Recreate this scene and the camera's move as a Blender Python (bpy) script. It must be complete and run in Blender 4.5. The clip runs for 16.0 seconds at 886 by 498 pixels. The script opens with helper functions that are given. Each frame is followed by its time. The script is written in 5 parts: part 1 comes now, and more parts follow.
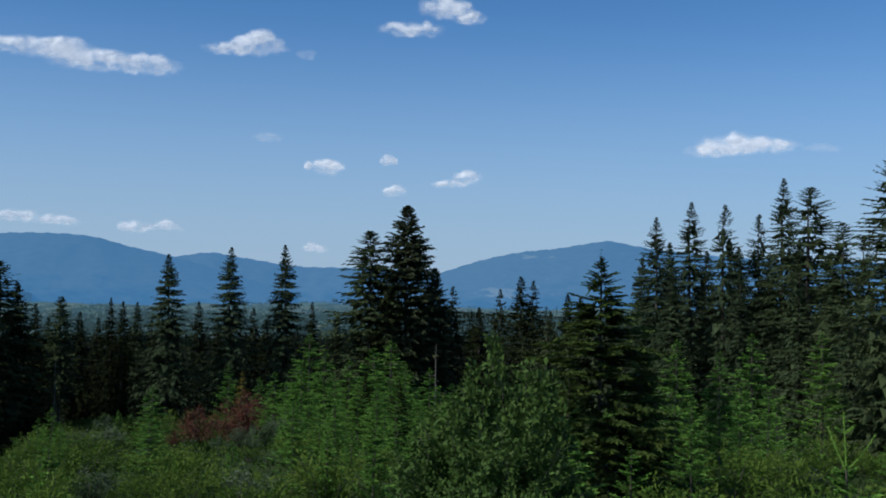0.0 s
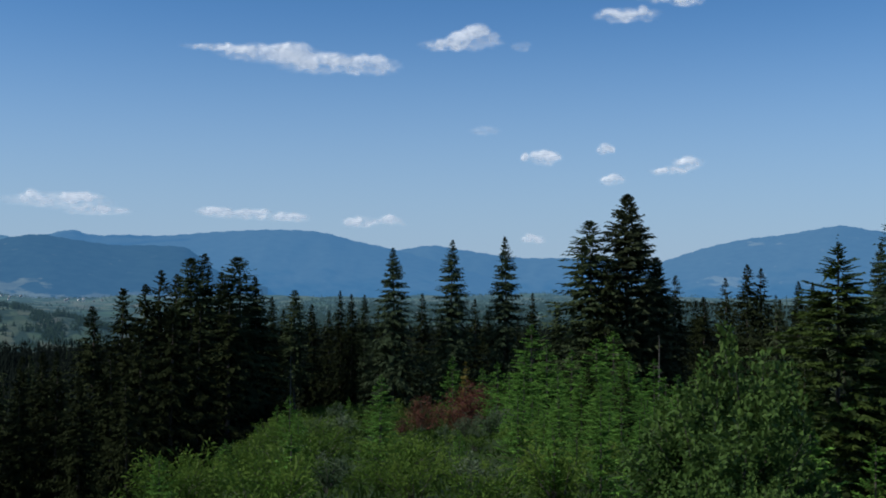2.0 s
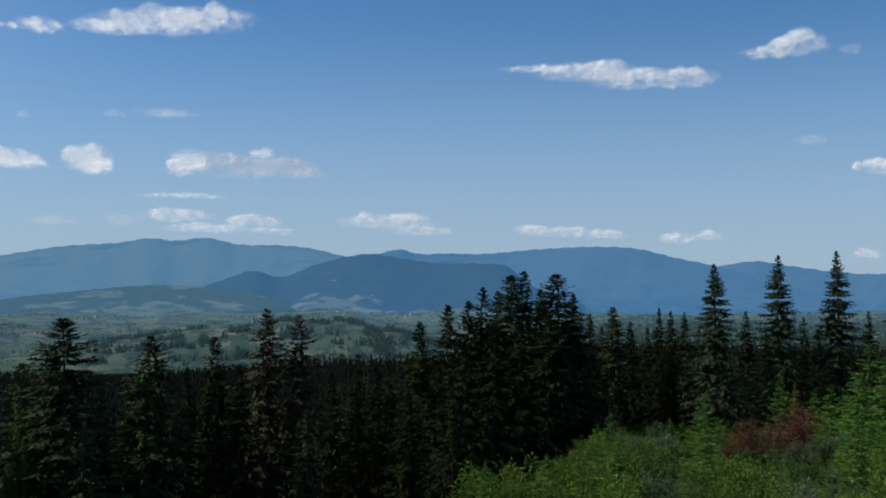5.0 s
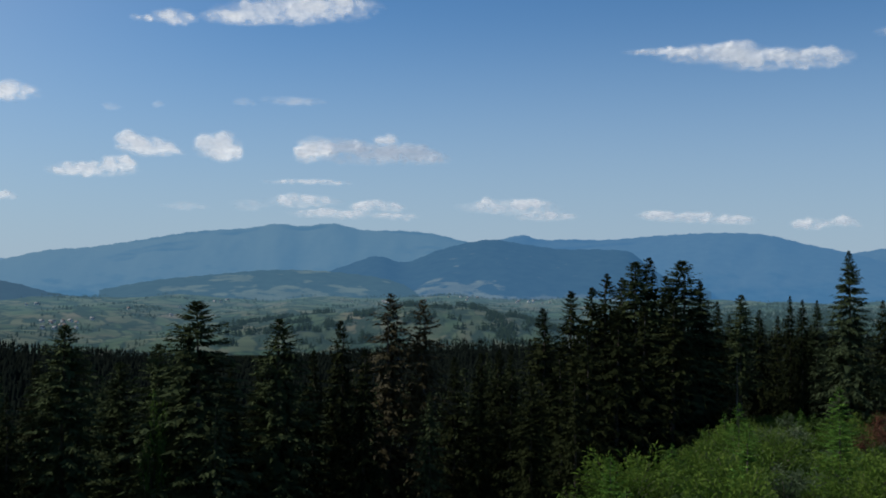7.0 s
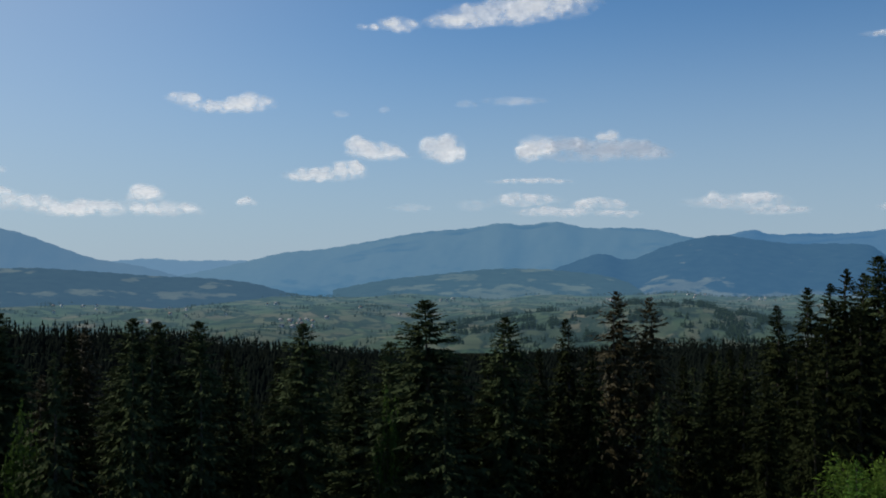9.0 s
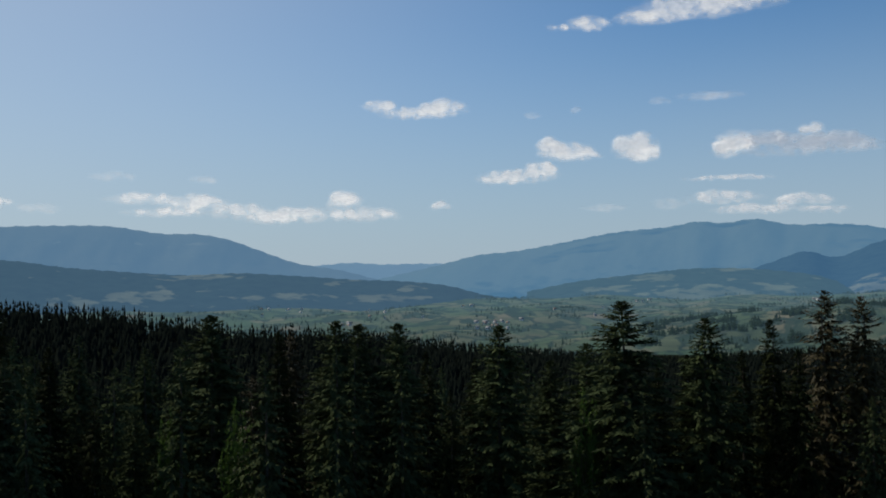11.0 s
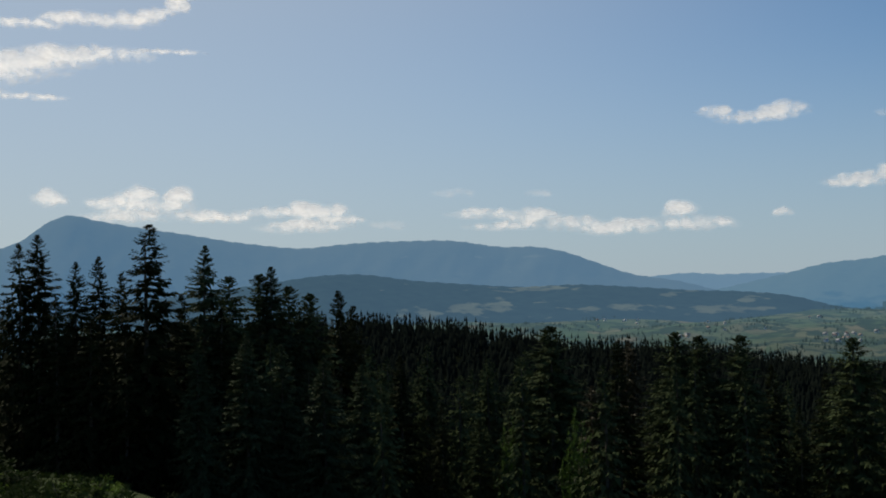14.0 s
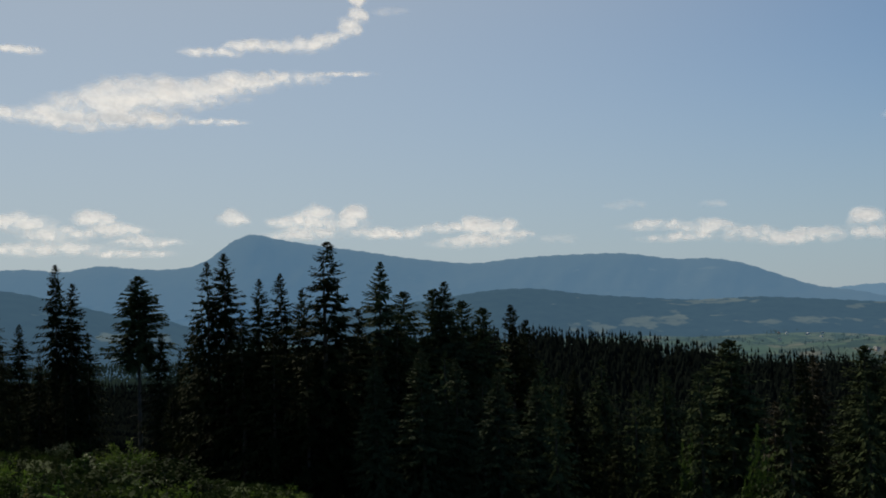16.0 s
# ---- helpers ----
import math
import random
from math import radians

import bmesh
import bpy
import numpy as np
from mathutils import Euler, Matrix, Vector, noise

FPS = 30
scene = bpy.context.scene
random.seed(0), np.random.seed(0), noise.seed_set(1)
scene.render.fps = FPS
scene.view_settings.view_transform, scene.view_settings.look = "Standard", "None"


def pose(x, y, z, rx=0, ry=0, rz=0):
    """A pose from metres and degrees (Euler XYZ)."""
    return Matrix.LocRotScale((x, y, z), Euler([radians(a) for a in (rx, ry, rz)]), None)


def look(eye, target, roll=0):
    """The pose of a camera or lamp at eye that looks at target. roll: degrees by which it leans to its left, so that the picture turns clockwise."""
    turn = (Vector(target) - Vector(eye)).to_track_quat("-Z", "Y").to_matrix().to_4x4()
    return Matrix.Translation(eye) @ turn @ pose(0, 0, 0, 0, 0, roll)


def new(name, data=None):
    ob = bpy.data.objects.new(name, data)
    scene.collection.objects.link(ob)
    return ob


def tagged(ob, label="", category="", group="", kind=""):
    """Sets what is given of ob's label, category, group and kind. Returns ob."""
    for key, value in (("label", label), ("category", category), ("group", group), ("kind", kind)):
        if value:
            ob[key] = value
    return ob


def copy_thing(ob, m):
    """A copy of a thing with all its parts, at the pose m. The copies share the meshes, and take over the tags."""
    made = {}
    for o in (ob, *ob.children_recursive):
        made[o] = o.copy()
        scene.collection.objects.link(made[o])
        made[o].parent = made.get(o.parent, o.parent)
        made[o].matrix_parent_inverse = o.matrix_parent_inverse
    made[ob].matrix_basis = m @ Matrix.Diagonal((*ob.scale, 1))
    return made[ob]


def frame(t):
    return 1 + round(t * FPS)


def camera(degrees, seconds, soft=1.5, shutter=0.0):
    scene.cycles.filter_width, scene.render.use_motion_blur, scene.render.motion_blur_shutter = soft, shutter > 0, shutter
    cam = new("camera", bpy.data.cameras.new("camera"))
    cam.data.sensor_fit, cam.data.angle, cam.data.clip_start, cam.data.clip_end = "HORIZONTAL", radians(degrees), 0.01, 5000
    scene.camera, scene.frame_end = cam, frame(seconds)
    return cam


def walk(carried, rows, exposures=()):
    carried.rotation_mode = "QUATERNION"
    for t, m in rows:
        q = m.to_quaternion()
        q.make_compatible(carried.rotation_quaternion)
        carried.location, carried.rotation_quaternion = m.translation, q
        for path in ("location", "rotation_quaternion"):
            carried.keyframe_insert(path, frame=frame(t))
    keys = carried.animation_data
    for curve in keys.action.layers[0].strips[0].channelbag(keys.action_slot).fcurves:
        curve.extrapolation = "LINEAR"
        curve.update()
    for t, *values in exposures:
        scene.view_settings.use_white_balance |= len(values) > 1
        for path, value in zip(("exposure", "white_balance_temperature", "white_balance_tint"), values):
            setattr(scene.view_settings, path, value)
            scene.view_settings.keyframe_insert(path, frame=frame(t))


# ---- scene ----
cam = camera(45.09, 16.0, soft=1.85)
PATH = [
    (0.0, pose(0.000, 0.000, 1.65, 91.70, -1.00, -0.03)),
    (0.5, pose(-0.017, -0.000, 1.65, 91.67, -0.98, 2.42)),
    (1.0, pose(-0.034, -0.001, 1.65, 91.49, -0.67, 4.86)),
    (1.5, pose(-0.056, -0.004, 1.65, 91.48, -0.29, 8.10)),
    (2.0, pose(-0.081, -0.008, 1.65, 91.08, -0.17, 11.68)),
    (2.5, pose(-0.097, -0.012, 1.65, 90.84, -0.15, 14.07)),
    (3.0, pose(-0.122, -0.019, 1.65, 91.11, 0.26, 17.80)),
    (3.5, pose(-0.143, -0.026, 1.65, 91.68, 0.22, 20.96)),
    (4.0, pose(-0.162, -0.034, 1.65, 91.55, 0.06, 23.96)),
    (4.5, pose(-0.175, -0.040, 1.65, 92.04, 0.09, 25.91)),
    (4.7, pose(-0.183, -0.044, 1.65, 92.06, 0.02, 27.18)),
    (6.8, pose(-0.219, -0.065, 1.65, 91.25, -0.20, 33.13)),
    (7.0, pose(-0.230, -0.073, 1.65, 91.17, -0.38, 35.11)),
    (7.5, pose(-0.251, -0.089, 1.65, 90.84, 0.10, 38.95)),
    (8.0, pose(-0.271, -0.105, 1.65, 90.94, 0.37, 42.57)),
    (8.5, pose(-0.280, -0.115, 1.65, 90.95, 0.12, 44.49)),
    (9.0, pose(-0.293, -0.127, 1.65, 91.07, 0.28, 47.05)),
    (9.2, pose(-0.297, -0.132, 1.65, 91.09, 0.33, 48.04)),
    (11.3, pose(-0.342, -0.192, 1.65, 91.15, 1.43, 58.68)),
    (11.5, pose(-0.345, -0.197, 1.65, 91.06, 1.72, 59.53)),
    (12.0, pose(-0.357, -0.219, 1.65, 91.28, 1.55, 63.20)),
    (12.5, pose(-0.365, -0.237, 1.65, 91.29, 1.52, 65.95)),
    (13.0, pose(-0.373, -0.256, 1.65, 91.50, 1.40, 69.01)),
    (13.5, pose(-0.380, -0.274, 1.65, 91.90, 1.26, 71.79)),
    (14.0, pose(-0.387, -0.298, 1.65, 92.25, 1.48, 75.28)),
    (14.5, pose(-0.390, -0.313, 1.65, 92.49, 1.62, 77.55)),
    (15.0, pose(-0.392, -0.323, 1.65, 92.38, 1.71, 79.00)),
    (15.5, pose(-0.395, -0.338, 1.65, 92.69, 1.74, 81.19)),
    (16.0, pose(-0.398, -0.360, 1.65, 93.27, 1.90, 84.47)),
]
EXPOSURES = [(0.0, -0.03, 5800, 10), (4.0, -0.03, 6080, 10), (9.0, -0.08, 6500, 10), (12.5, -0.08, 6850, 10), (16.0, -0.24, 7150, 10)]
walk(cam, PATH, EXPOSURES)

# ---- sky, sun ----
SUN_LEFT, SUN_UP = 114.0, 41.0
world = bpy.data.worlds.new("world")
scene.world = world
world.use_nodes = True
wn, wl = world.node_tree.nodes, world.node_tree.links
sky = wn.new("ShaderNodeTexSky")
sky.sky_type = "NISHITA"
sky.sun_disc = False
sky.sun_elevation = radians(SUN_UP)
sky.sun_rotation = radians(-SUN_LEFT)
sky.altitude = 900
sky.air_density, sky.dust_density, sky.ozone_density = 1.0, 0.15, 6.0
# the air turns pale and milky towards the horizon, all the way round
way = wn.new("ShaderNodeTexCoord")
sep = wn.new("ShaderNodeSeparateXYZ")
wl.new(way.outputs["Generated"], sep.inputs[0])
low = wn.new("ShaderNodeMapRange")
low.interpolation_type = "SMOOTHSTEP"
for slot, value in ((1, -0.02), (2, 0.27), (3, 0.85), (4, 0.0)):
    low.inputs[slot].default_value = value
wl.new(sep.outputs["Z"], low.inputs[0])
haze = wn.new("ShaderNodeMix")
haze.data_type = "RGBA"
wl.new(low.outputs[0], haze.inputs["Factor"])
clear = wn.new("ShaderNodeMix")
clear.data_type, clear.blend_type = "RGBA", "MULTIPLY"
clear.inputs["Factor"].default_value = 1.0
clear.inputs["B"].default_value = (0.83, 1.08, 1.16, 1)
wl.new(sky.outputs[0], clear.inputs["A"])
wl.new(clear.outputs["Result"], haze.inputs["A"])
haze.inputs["B"].default_value = (4.35, 5.5, 6.9, 1)
# and whiter towards the sun
toward = wn.new("ShaderNodeVectorMath")
toward.operation = "DOT_PRODUCT"
toward.inputs[1].default_value = (-math.sin(radians(SUN_LEFT)) * math.cos(radians(SUN_UP)), math.cos(radians(SUN_LEFT)) * math.cos(radians(SUN_UP)), math.sin(radians(SUN_UP)))
wl.new(way.outputs["Generated"], toward.inputs[0])
near_sun = wn.new("ShaderNodeMapRange")
near_sun.interpolation_type = "SMOOTHSTEP"
for slot, value in ((1, 0.36), (2, 1.0), (3, 0.0), (4, 0.66)):
    near_sun.inputs[slot].default_value = value
wl.new(toward.outputs["Value"], near_sun.inputs[0])
glow = wn.new("ShaderNodeMix")
glow.data_type = "RGBA"
wl.new(near_sun.outputs[0], glow.inputs["Factor"])
wl.new(haze.outputs["Result"], glow.inputs["A"])
glow.inputs["B"].default_value = (6.5, 7.2, 7.7, 1)
wl.new(glow.outputs["Result"], wn["Background"].inputs[0])
wn["Background"].inputs[1].default_value = 0.083


def polar(left, r, z=0.0):
    """A place r metres from the lookout, so many degrees to the left of its first view."""
    a = radians(left)
    return Vector((-r * math.sin(a), r * math.cos(a), z))


sun = new("sun", bpy.data.lights.new("sun", "SUN"))
sun.data.energy, sun.data.angle, sun.data.color = 3.8, radians(0.53), (1.0, 0.93, 0.80)
sun.matrix_world = look(polar(SUN_LEFT, 100 * math.cos(radians(SUN_UP)), 100 * math.sin(radians(SUN_UP))), (0, 0, 0))


# ---- materials ----
def material(name):
    m = bpy.data.materials.new(name)
    m.use_nodes = True
    nt = m.node_tree
    return m, nt.nodes, nt.links, nt.nodes["Principled BSDF"], nt.nodes["Material Output"]


def ramp(nodes, links, source, stops):
    n = nodes.new("ShaderNodeValToRGB")
    while len(n.color_ramp.elements) < len(stops):
        n.color_ramp.elements.new(0.5)
    for e, (p, c) in zip(n.color_ramp.elements, stops):
        e.position, e.color = p, (*c, 1)
    links.new(source, n.inputs[0])
    return n.outputs[0]


def noise_node(nodes, links, scale, detail=4, coords="Object"):
    tc = nodes.new("ShaderNodeTexCoord")
    n = nodes.new("ShaderNodeTexNoise")
    n.inputs["Scale"].default_value, n.inputs["Detail"].default_value = scale, detail
    links.new(tc.outputs[coords], n.inputs["Vector"])
    return n.outputs["Fac"]


def mixed(nodes, links, fac, a, b, mode="MIX"):
    n = nodes.new("ShaderNodeMix")
    n.data_type, n.blend_type = "RGBA", mode
    for sock, v in ((n.inputs["Factor"], fac), (n.inputs["A"], a), (n.inputs["B"], b)):
        if isinstance(v, (float, int)):
            sock.default_value = v
        elif isinstance(v, tuple):
            sock.default_value = (*v, 1)
        else:
            links.new(v, sock)
    return n.outputs["Result"]


def foliage(name, dark, light, tip, through_light=0.25, rough=0.65, gloss=0.12, own=0.4, growth=0.0):
    """Needles or leaves: two scales of tone, each plant a little different, some light let through."""
    m, n, l, b, out = material(name)
    fine = ramp(n, l, noise_node(n, l, 2.3, 3), [(0.3, dark), (0.7, light)])
    info = n.new("ShaderNodeObjectInfo")
    one = ramp(n, l, info.outputs["Random"], [(0.0, dark), (0.5, light), (1.0, tip)])
    geo = n.new("ShaderNodeNewGeometry")
    leaf = ramp(n, l, geo.outputs["Random Per Island"], [(0.0, dark), (0.6, light), (1.0, tip)])
    c = mixed(n, l, 0.62, fine, leaf)
    c = mixed(n, l, own, c, one)
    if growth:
        # this year's shoots, at the ends of the twigs, are lighter; the dark within is painted shade
        shoot_light = n.new("ShaderNodeAttribute")
        shoot_light.attribute_name = "shoot_light"
        c = mixed(n, l, growth, c, ramp(n, l, shoot_light.outputs["Fac"], [(0.25, tuple(0.7 * v for v in dark)), (0.7, light), (1.0, tip)]))
    l.new(c, b.inputs["Base Color"])
    b.inputs["Roughness"].default_value = rough
    b.inputs["Specular IOR Level"].default_value = gloss
    t = n.new("ShaderNodeBsdfTranslucent")
    l.new(c, t.inputs["Color"])
    mix = n.new("ShaderNodeMixShader")
    mix.inputs[0].default_value = through_light
    l.new(b.outputs[0], mix.inputs[1])
    l.new(t.outputs[0], mix.inputs[2])
    l.new(mix.outputs[0], out.inputs["Surface"])
    return m


# spruce with the shade among its needles put into the colour
SPRUCE_SHADED = foliage("shaded_spruce_needles", (0.008, 0.012, 0.004), (0.018, 0.023, 0.008), (0.030, 0.038, 0.014), 0.08, 0.8, 0.03)
# greyer olive spruce, its colour also lightened to look sunlit
OLIVE_SUNLIT = foliage("sunlit_olive_spruce_needles", (0.024, 0.036, 0.018), (0.042, 0.060, 0.029), (0.060, 0.082, 0.038), 0.12, 0.75, 0.05, 0.3)
FIR = foliage("fir_needles", (0.022, 0.029, 0.014), (0.040, 0.050, 0.023), (0.058, 0.068, 0.032), 0.10, 0.75, 0.05)
DARK_FIR = foliage("dark_fir_needles", (0.026, 0.036, 0.016), (0.044, 0.060, 0.026), (0.062, 0.084, 0.036), 0.08, 0.8, 0.02)
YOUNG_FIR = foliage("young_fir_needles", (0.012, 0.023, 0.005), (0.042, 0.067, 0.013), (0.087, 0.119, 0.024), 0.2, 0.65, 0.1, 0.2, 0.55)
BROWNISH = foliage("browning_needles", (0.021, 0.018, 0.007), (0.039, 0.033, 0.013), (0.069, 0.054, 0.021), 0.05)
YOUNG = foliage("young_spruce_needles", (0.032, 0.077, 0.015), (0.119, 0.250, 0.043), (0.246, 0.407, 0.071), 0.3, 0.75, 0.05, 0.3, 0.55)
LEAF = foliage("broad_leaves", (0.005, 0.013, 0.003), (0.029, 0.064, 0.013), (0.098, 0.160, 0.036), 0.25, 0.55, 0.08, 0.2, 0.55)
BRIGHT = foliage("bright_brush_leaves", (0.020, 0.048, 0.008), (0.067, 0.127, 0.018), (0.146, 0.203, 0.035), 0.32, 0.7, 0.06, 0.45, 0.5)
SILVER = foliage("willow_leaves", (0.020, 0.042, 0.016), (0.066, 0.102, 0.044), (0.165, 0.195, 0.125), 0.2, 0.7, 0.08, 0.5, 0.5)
DEAD = foliage("dead_red_needles", (0.050, 0.018, 0.012), (0.105, 0.036, 0.024), (0.150, 0.062, 0.038), 0.1)
YELLOW = foliage("yellowing_needles", (0.100, 0.100, 0.016), (0.170, 0.140, 0.022), (0.240, 0.150, 0.025), 0.3)
# grass tone lowered to stand in for the shade between shrubs
GRASS = foliage("grass_blades", (0.014, 0.032, 0.006), (0.034, 0.068, 0.013), (0.085, 0.115, 0.028), 0.3, 0.8, 0.02)
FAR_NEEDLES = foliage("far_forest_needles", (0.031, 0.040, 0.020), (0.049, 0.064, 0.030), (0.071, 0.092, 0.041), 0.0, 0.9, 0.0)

# darkened leaf colour that imitates the shaded faces of backlit brush
SHADED_BRUSH = foliage("shaded_shrub_leaves", (0.009, 0.018, 0.006), (0.022, 0.038, 0.010), (0.048, 0.070, 0.018), 0.2, 0.8, 0.03, 0.55)
# near black: forest shade and a little blue haze are in the colour
SHADED_FAR_FOREST = foliage("shaded_hazy_needles", (0.005, 0.008, 0.007), (0.007, 0.010, 0.008), (0.010, 0.013, 0.011), 0.0, 0.9, 0.0)


def bark_material():
    m, n, l, b, out = material("spruce_bark")
    c = ramp(n, l, noise_node(n, l, 6, 5), [(0.3, (0.035, 0.028, 0.022)), (0.7, (0.11, 0.092, 0.076))])
    l.new(c, b.inputs["Base Color"])
    b.inputs["Roughness"].default_value = 0.9
    bump = n.new("ShaderNodeBump")
    bump.inputs["Strength"].default_value = 0.6
    l.new(noise_node(n, l, 14, 4), bump.inputs["Height"])
    l.new(bump.outputs[0], b.inputs["Normal"])
    return m


BARK = bark_material()


def soil_material():
    m, n, l, b, out = material("mossy_ground")
    c = ramp(n, l, noise_node(n, l, 0.9, 7), [(0.3, (0.014, 0.024, 0.007)), (0.55, (0.030, 0.050, 0.012)), (0.78, (0.055, 0.060, 0.024))])
    b.inputs["Specular IOR Level"].default_value = 0.1
    l.new(c, b.inputs["Base Color"])
    b.inputs["Roughness"].default_value = 0.95
    bump = n.new("ShaderNodeBump")
    bump.inputs["Distance"].default_value = 0.2
    l.new(noise_node(n, l, 3.0, 5), bump.inputs["Height"])
    l.new(bump.outputs[0], b.inputs["Normal"])
    return m


def add_haze_glow(n, l, b, air, near, far, first=0.0):
    """Paints haze on far land as a backdrop: a blue glow that grows with distance from the lookout."""
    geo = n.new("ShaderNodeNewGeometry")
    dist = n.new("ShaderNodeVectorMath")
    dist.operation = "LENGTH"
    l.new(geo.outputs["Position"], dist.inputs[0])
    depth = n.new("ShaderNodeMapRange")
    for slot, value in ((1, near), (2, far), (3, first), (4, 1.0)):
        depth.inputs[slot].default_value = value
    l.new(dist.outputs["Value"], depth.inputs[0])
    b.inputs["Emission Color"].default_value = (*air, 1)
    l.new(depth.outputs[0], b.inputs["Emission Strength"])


# glow colour that imitates blue haze over the valley
VALLEY_HAZE_GLOW = (0.056, 0.108, 0.150)


def meadow_material():
    """Valley floor: a patchwork of pasture, mown hay and scrub, with hedges on the field edges."""
    m, n, l, b, out = material("valley_meadows")
    # fields laid by bearing and distance, stretched to fit the camera's view
    tc = n.new("ShaderNodeAttribute")
    tc.attribute_name = "view_polar"
    mp = n.new("ShaderNodeMapping")
    mp.inputs["Scale"].default_value = (0.62, 0.80, 1.0)
    mp.inputs["Rotation"].default_value = (0, 0, 0.5)
    l.new(tc.outputs["Vector"], mp.inputs["Vector"])
    warp = n.new("ShaderNodeTexNoise")
    warp.inputs["Scale"].default_value = 1.1
    warp.inputs["Detail"].default_value = 4
    l.new(mp.outputs[0], warp.inputs["Vector"])
    v = mixed(n, l, 0.35, mp.outputs[0], warp.outputs["Color"])
    vor = n.new("ShaderNodeTexVoronoi")
    vor.inputs["Scale"].default_value = 1.7
    l.new(v, vor.inputs["Vector"])
    sep = n.new("ShaderNodeSeparateColor")
    l.new(vor.outputs["Color"], sep.inputs[0])
    fields = ramp(n, l, sep.outputs[0], [(0.0, (0.030, 0.052, 0.024)), (0.3, (0.046, 0.072, 0.032)), (0.6, (0.064, 0.080, 0.040)), (0.82, (0.092, 0.084, 0.050)), (1.0, (0.125, 0.102, 0.066))])
    soft = n.new("ShaderNodeTexNoise")
    soft.inputs["Scale"].default_value = 0.9
    soft.inputs["Detail"].default_value = 5
    l.new(v, soft.inputs["Vector"])
    broad = ramp(n, l, soft.outputs["Fac"], [(0.38, (0.034, 0.056, 0.026)), (0.5, (0.058, 0.076, 0.038)), (0.63, (0.105, 0.090, 0.056))])
    fields = mixed(n, l, 0.55, fields, broad)
    rim = n.new("ShaderNodeTexVoronoi")
    rim.feature = "DISTANCE_TO_EDGE"
    rim.inputs["Scale"].default_value = 1.7
    l.new(v, rim.inputs["Vector"])
    line = ramp(n, l, rim.outputs["Distance"], [(0.03, (1, 1, 1)), (0.10, (0, 0, 0))])
    scrub = n.new("ShaderNodeTexNoise")
    scrub.inputs["Scale"].default_value = 2.4
    scrub.inputs["Detail"].default_value = 7
    l.new(v, scrub.inputs["Vector"])
    gaps = ramp(n, l, scrub.outputs["Fac"], [(0.40, (0, 0, 0)), (0.50, (0.9, 0.9, 0.9))])
    hedge = mixed(n, l, 1.0, line, gaps, "MULTIPLY")
    mask = ramp(n, l, scrub.outputs["Fac"], [(0.50, (0, 0, 0)), (0.58, (0.9, 0.9, 0.9))])
    c = mixed(n, l, hedge, fields, (0.012, 0.022, 0.014))
    c = mixed(n, l, mask, c, (0.016, 0.028, 0.016))
    grain = ramp(n, l, noise_node(n, l, 0.02, 6), [(0.3, (0.72, 0.72, 0.72)), (0.7, (1.2, 1.2, 1.2))])
    c = mixed(n, l, 1.0, c, grain, "MULTIPLY")
    l.new(c, b.inputs["Base Color"])
    b.inputs["Roughness"].default_value = 1.0
    b.inputs["Specular IOR Level"].default_value = 0.0
    # haze painted on as emission, stronger farther out
    add_haze_glow(n, l, b, VALLEY_HAZE_GLOW, 950.0, 2700.0, 0.25)
    return m


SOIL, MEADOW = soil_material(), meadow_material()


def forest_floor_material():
    """Needle litter, moss and bilberry, painted near black to hold the deep shade of the forest."""
    m, n, l, b, out = material("shaded_forest_floor")
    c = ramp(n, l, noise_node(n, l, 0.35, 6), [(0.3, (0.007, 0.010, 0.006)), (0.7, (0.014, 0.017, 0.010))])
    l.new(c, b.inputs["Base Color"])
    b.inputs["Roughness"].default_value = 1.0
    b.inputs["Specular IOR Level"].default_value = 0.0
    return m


SHADED_LITTER = forest_floor_material()
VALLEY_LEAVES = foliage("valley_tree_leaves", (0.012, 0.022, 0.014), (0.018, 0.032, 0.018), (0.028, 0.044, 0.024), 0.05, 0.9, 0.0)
# the same painted haze, weaker, glowing from the far trees
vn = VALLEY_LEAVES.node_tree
add_haze_glow(vn.nodes, vn.links, vn.nodes["Principled BSDF"], tuple(0.72 * v for v in VALLEY_HAZE_GLOW), 950.0, 2700.0, 0.12)


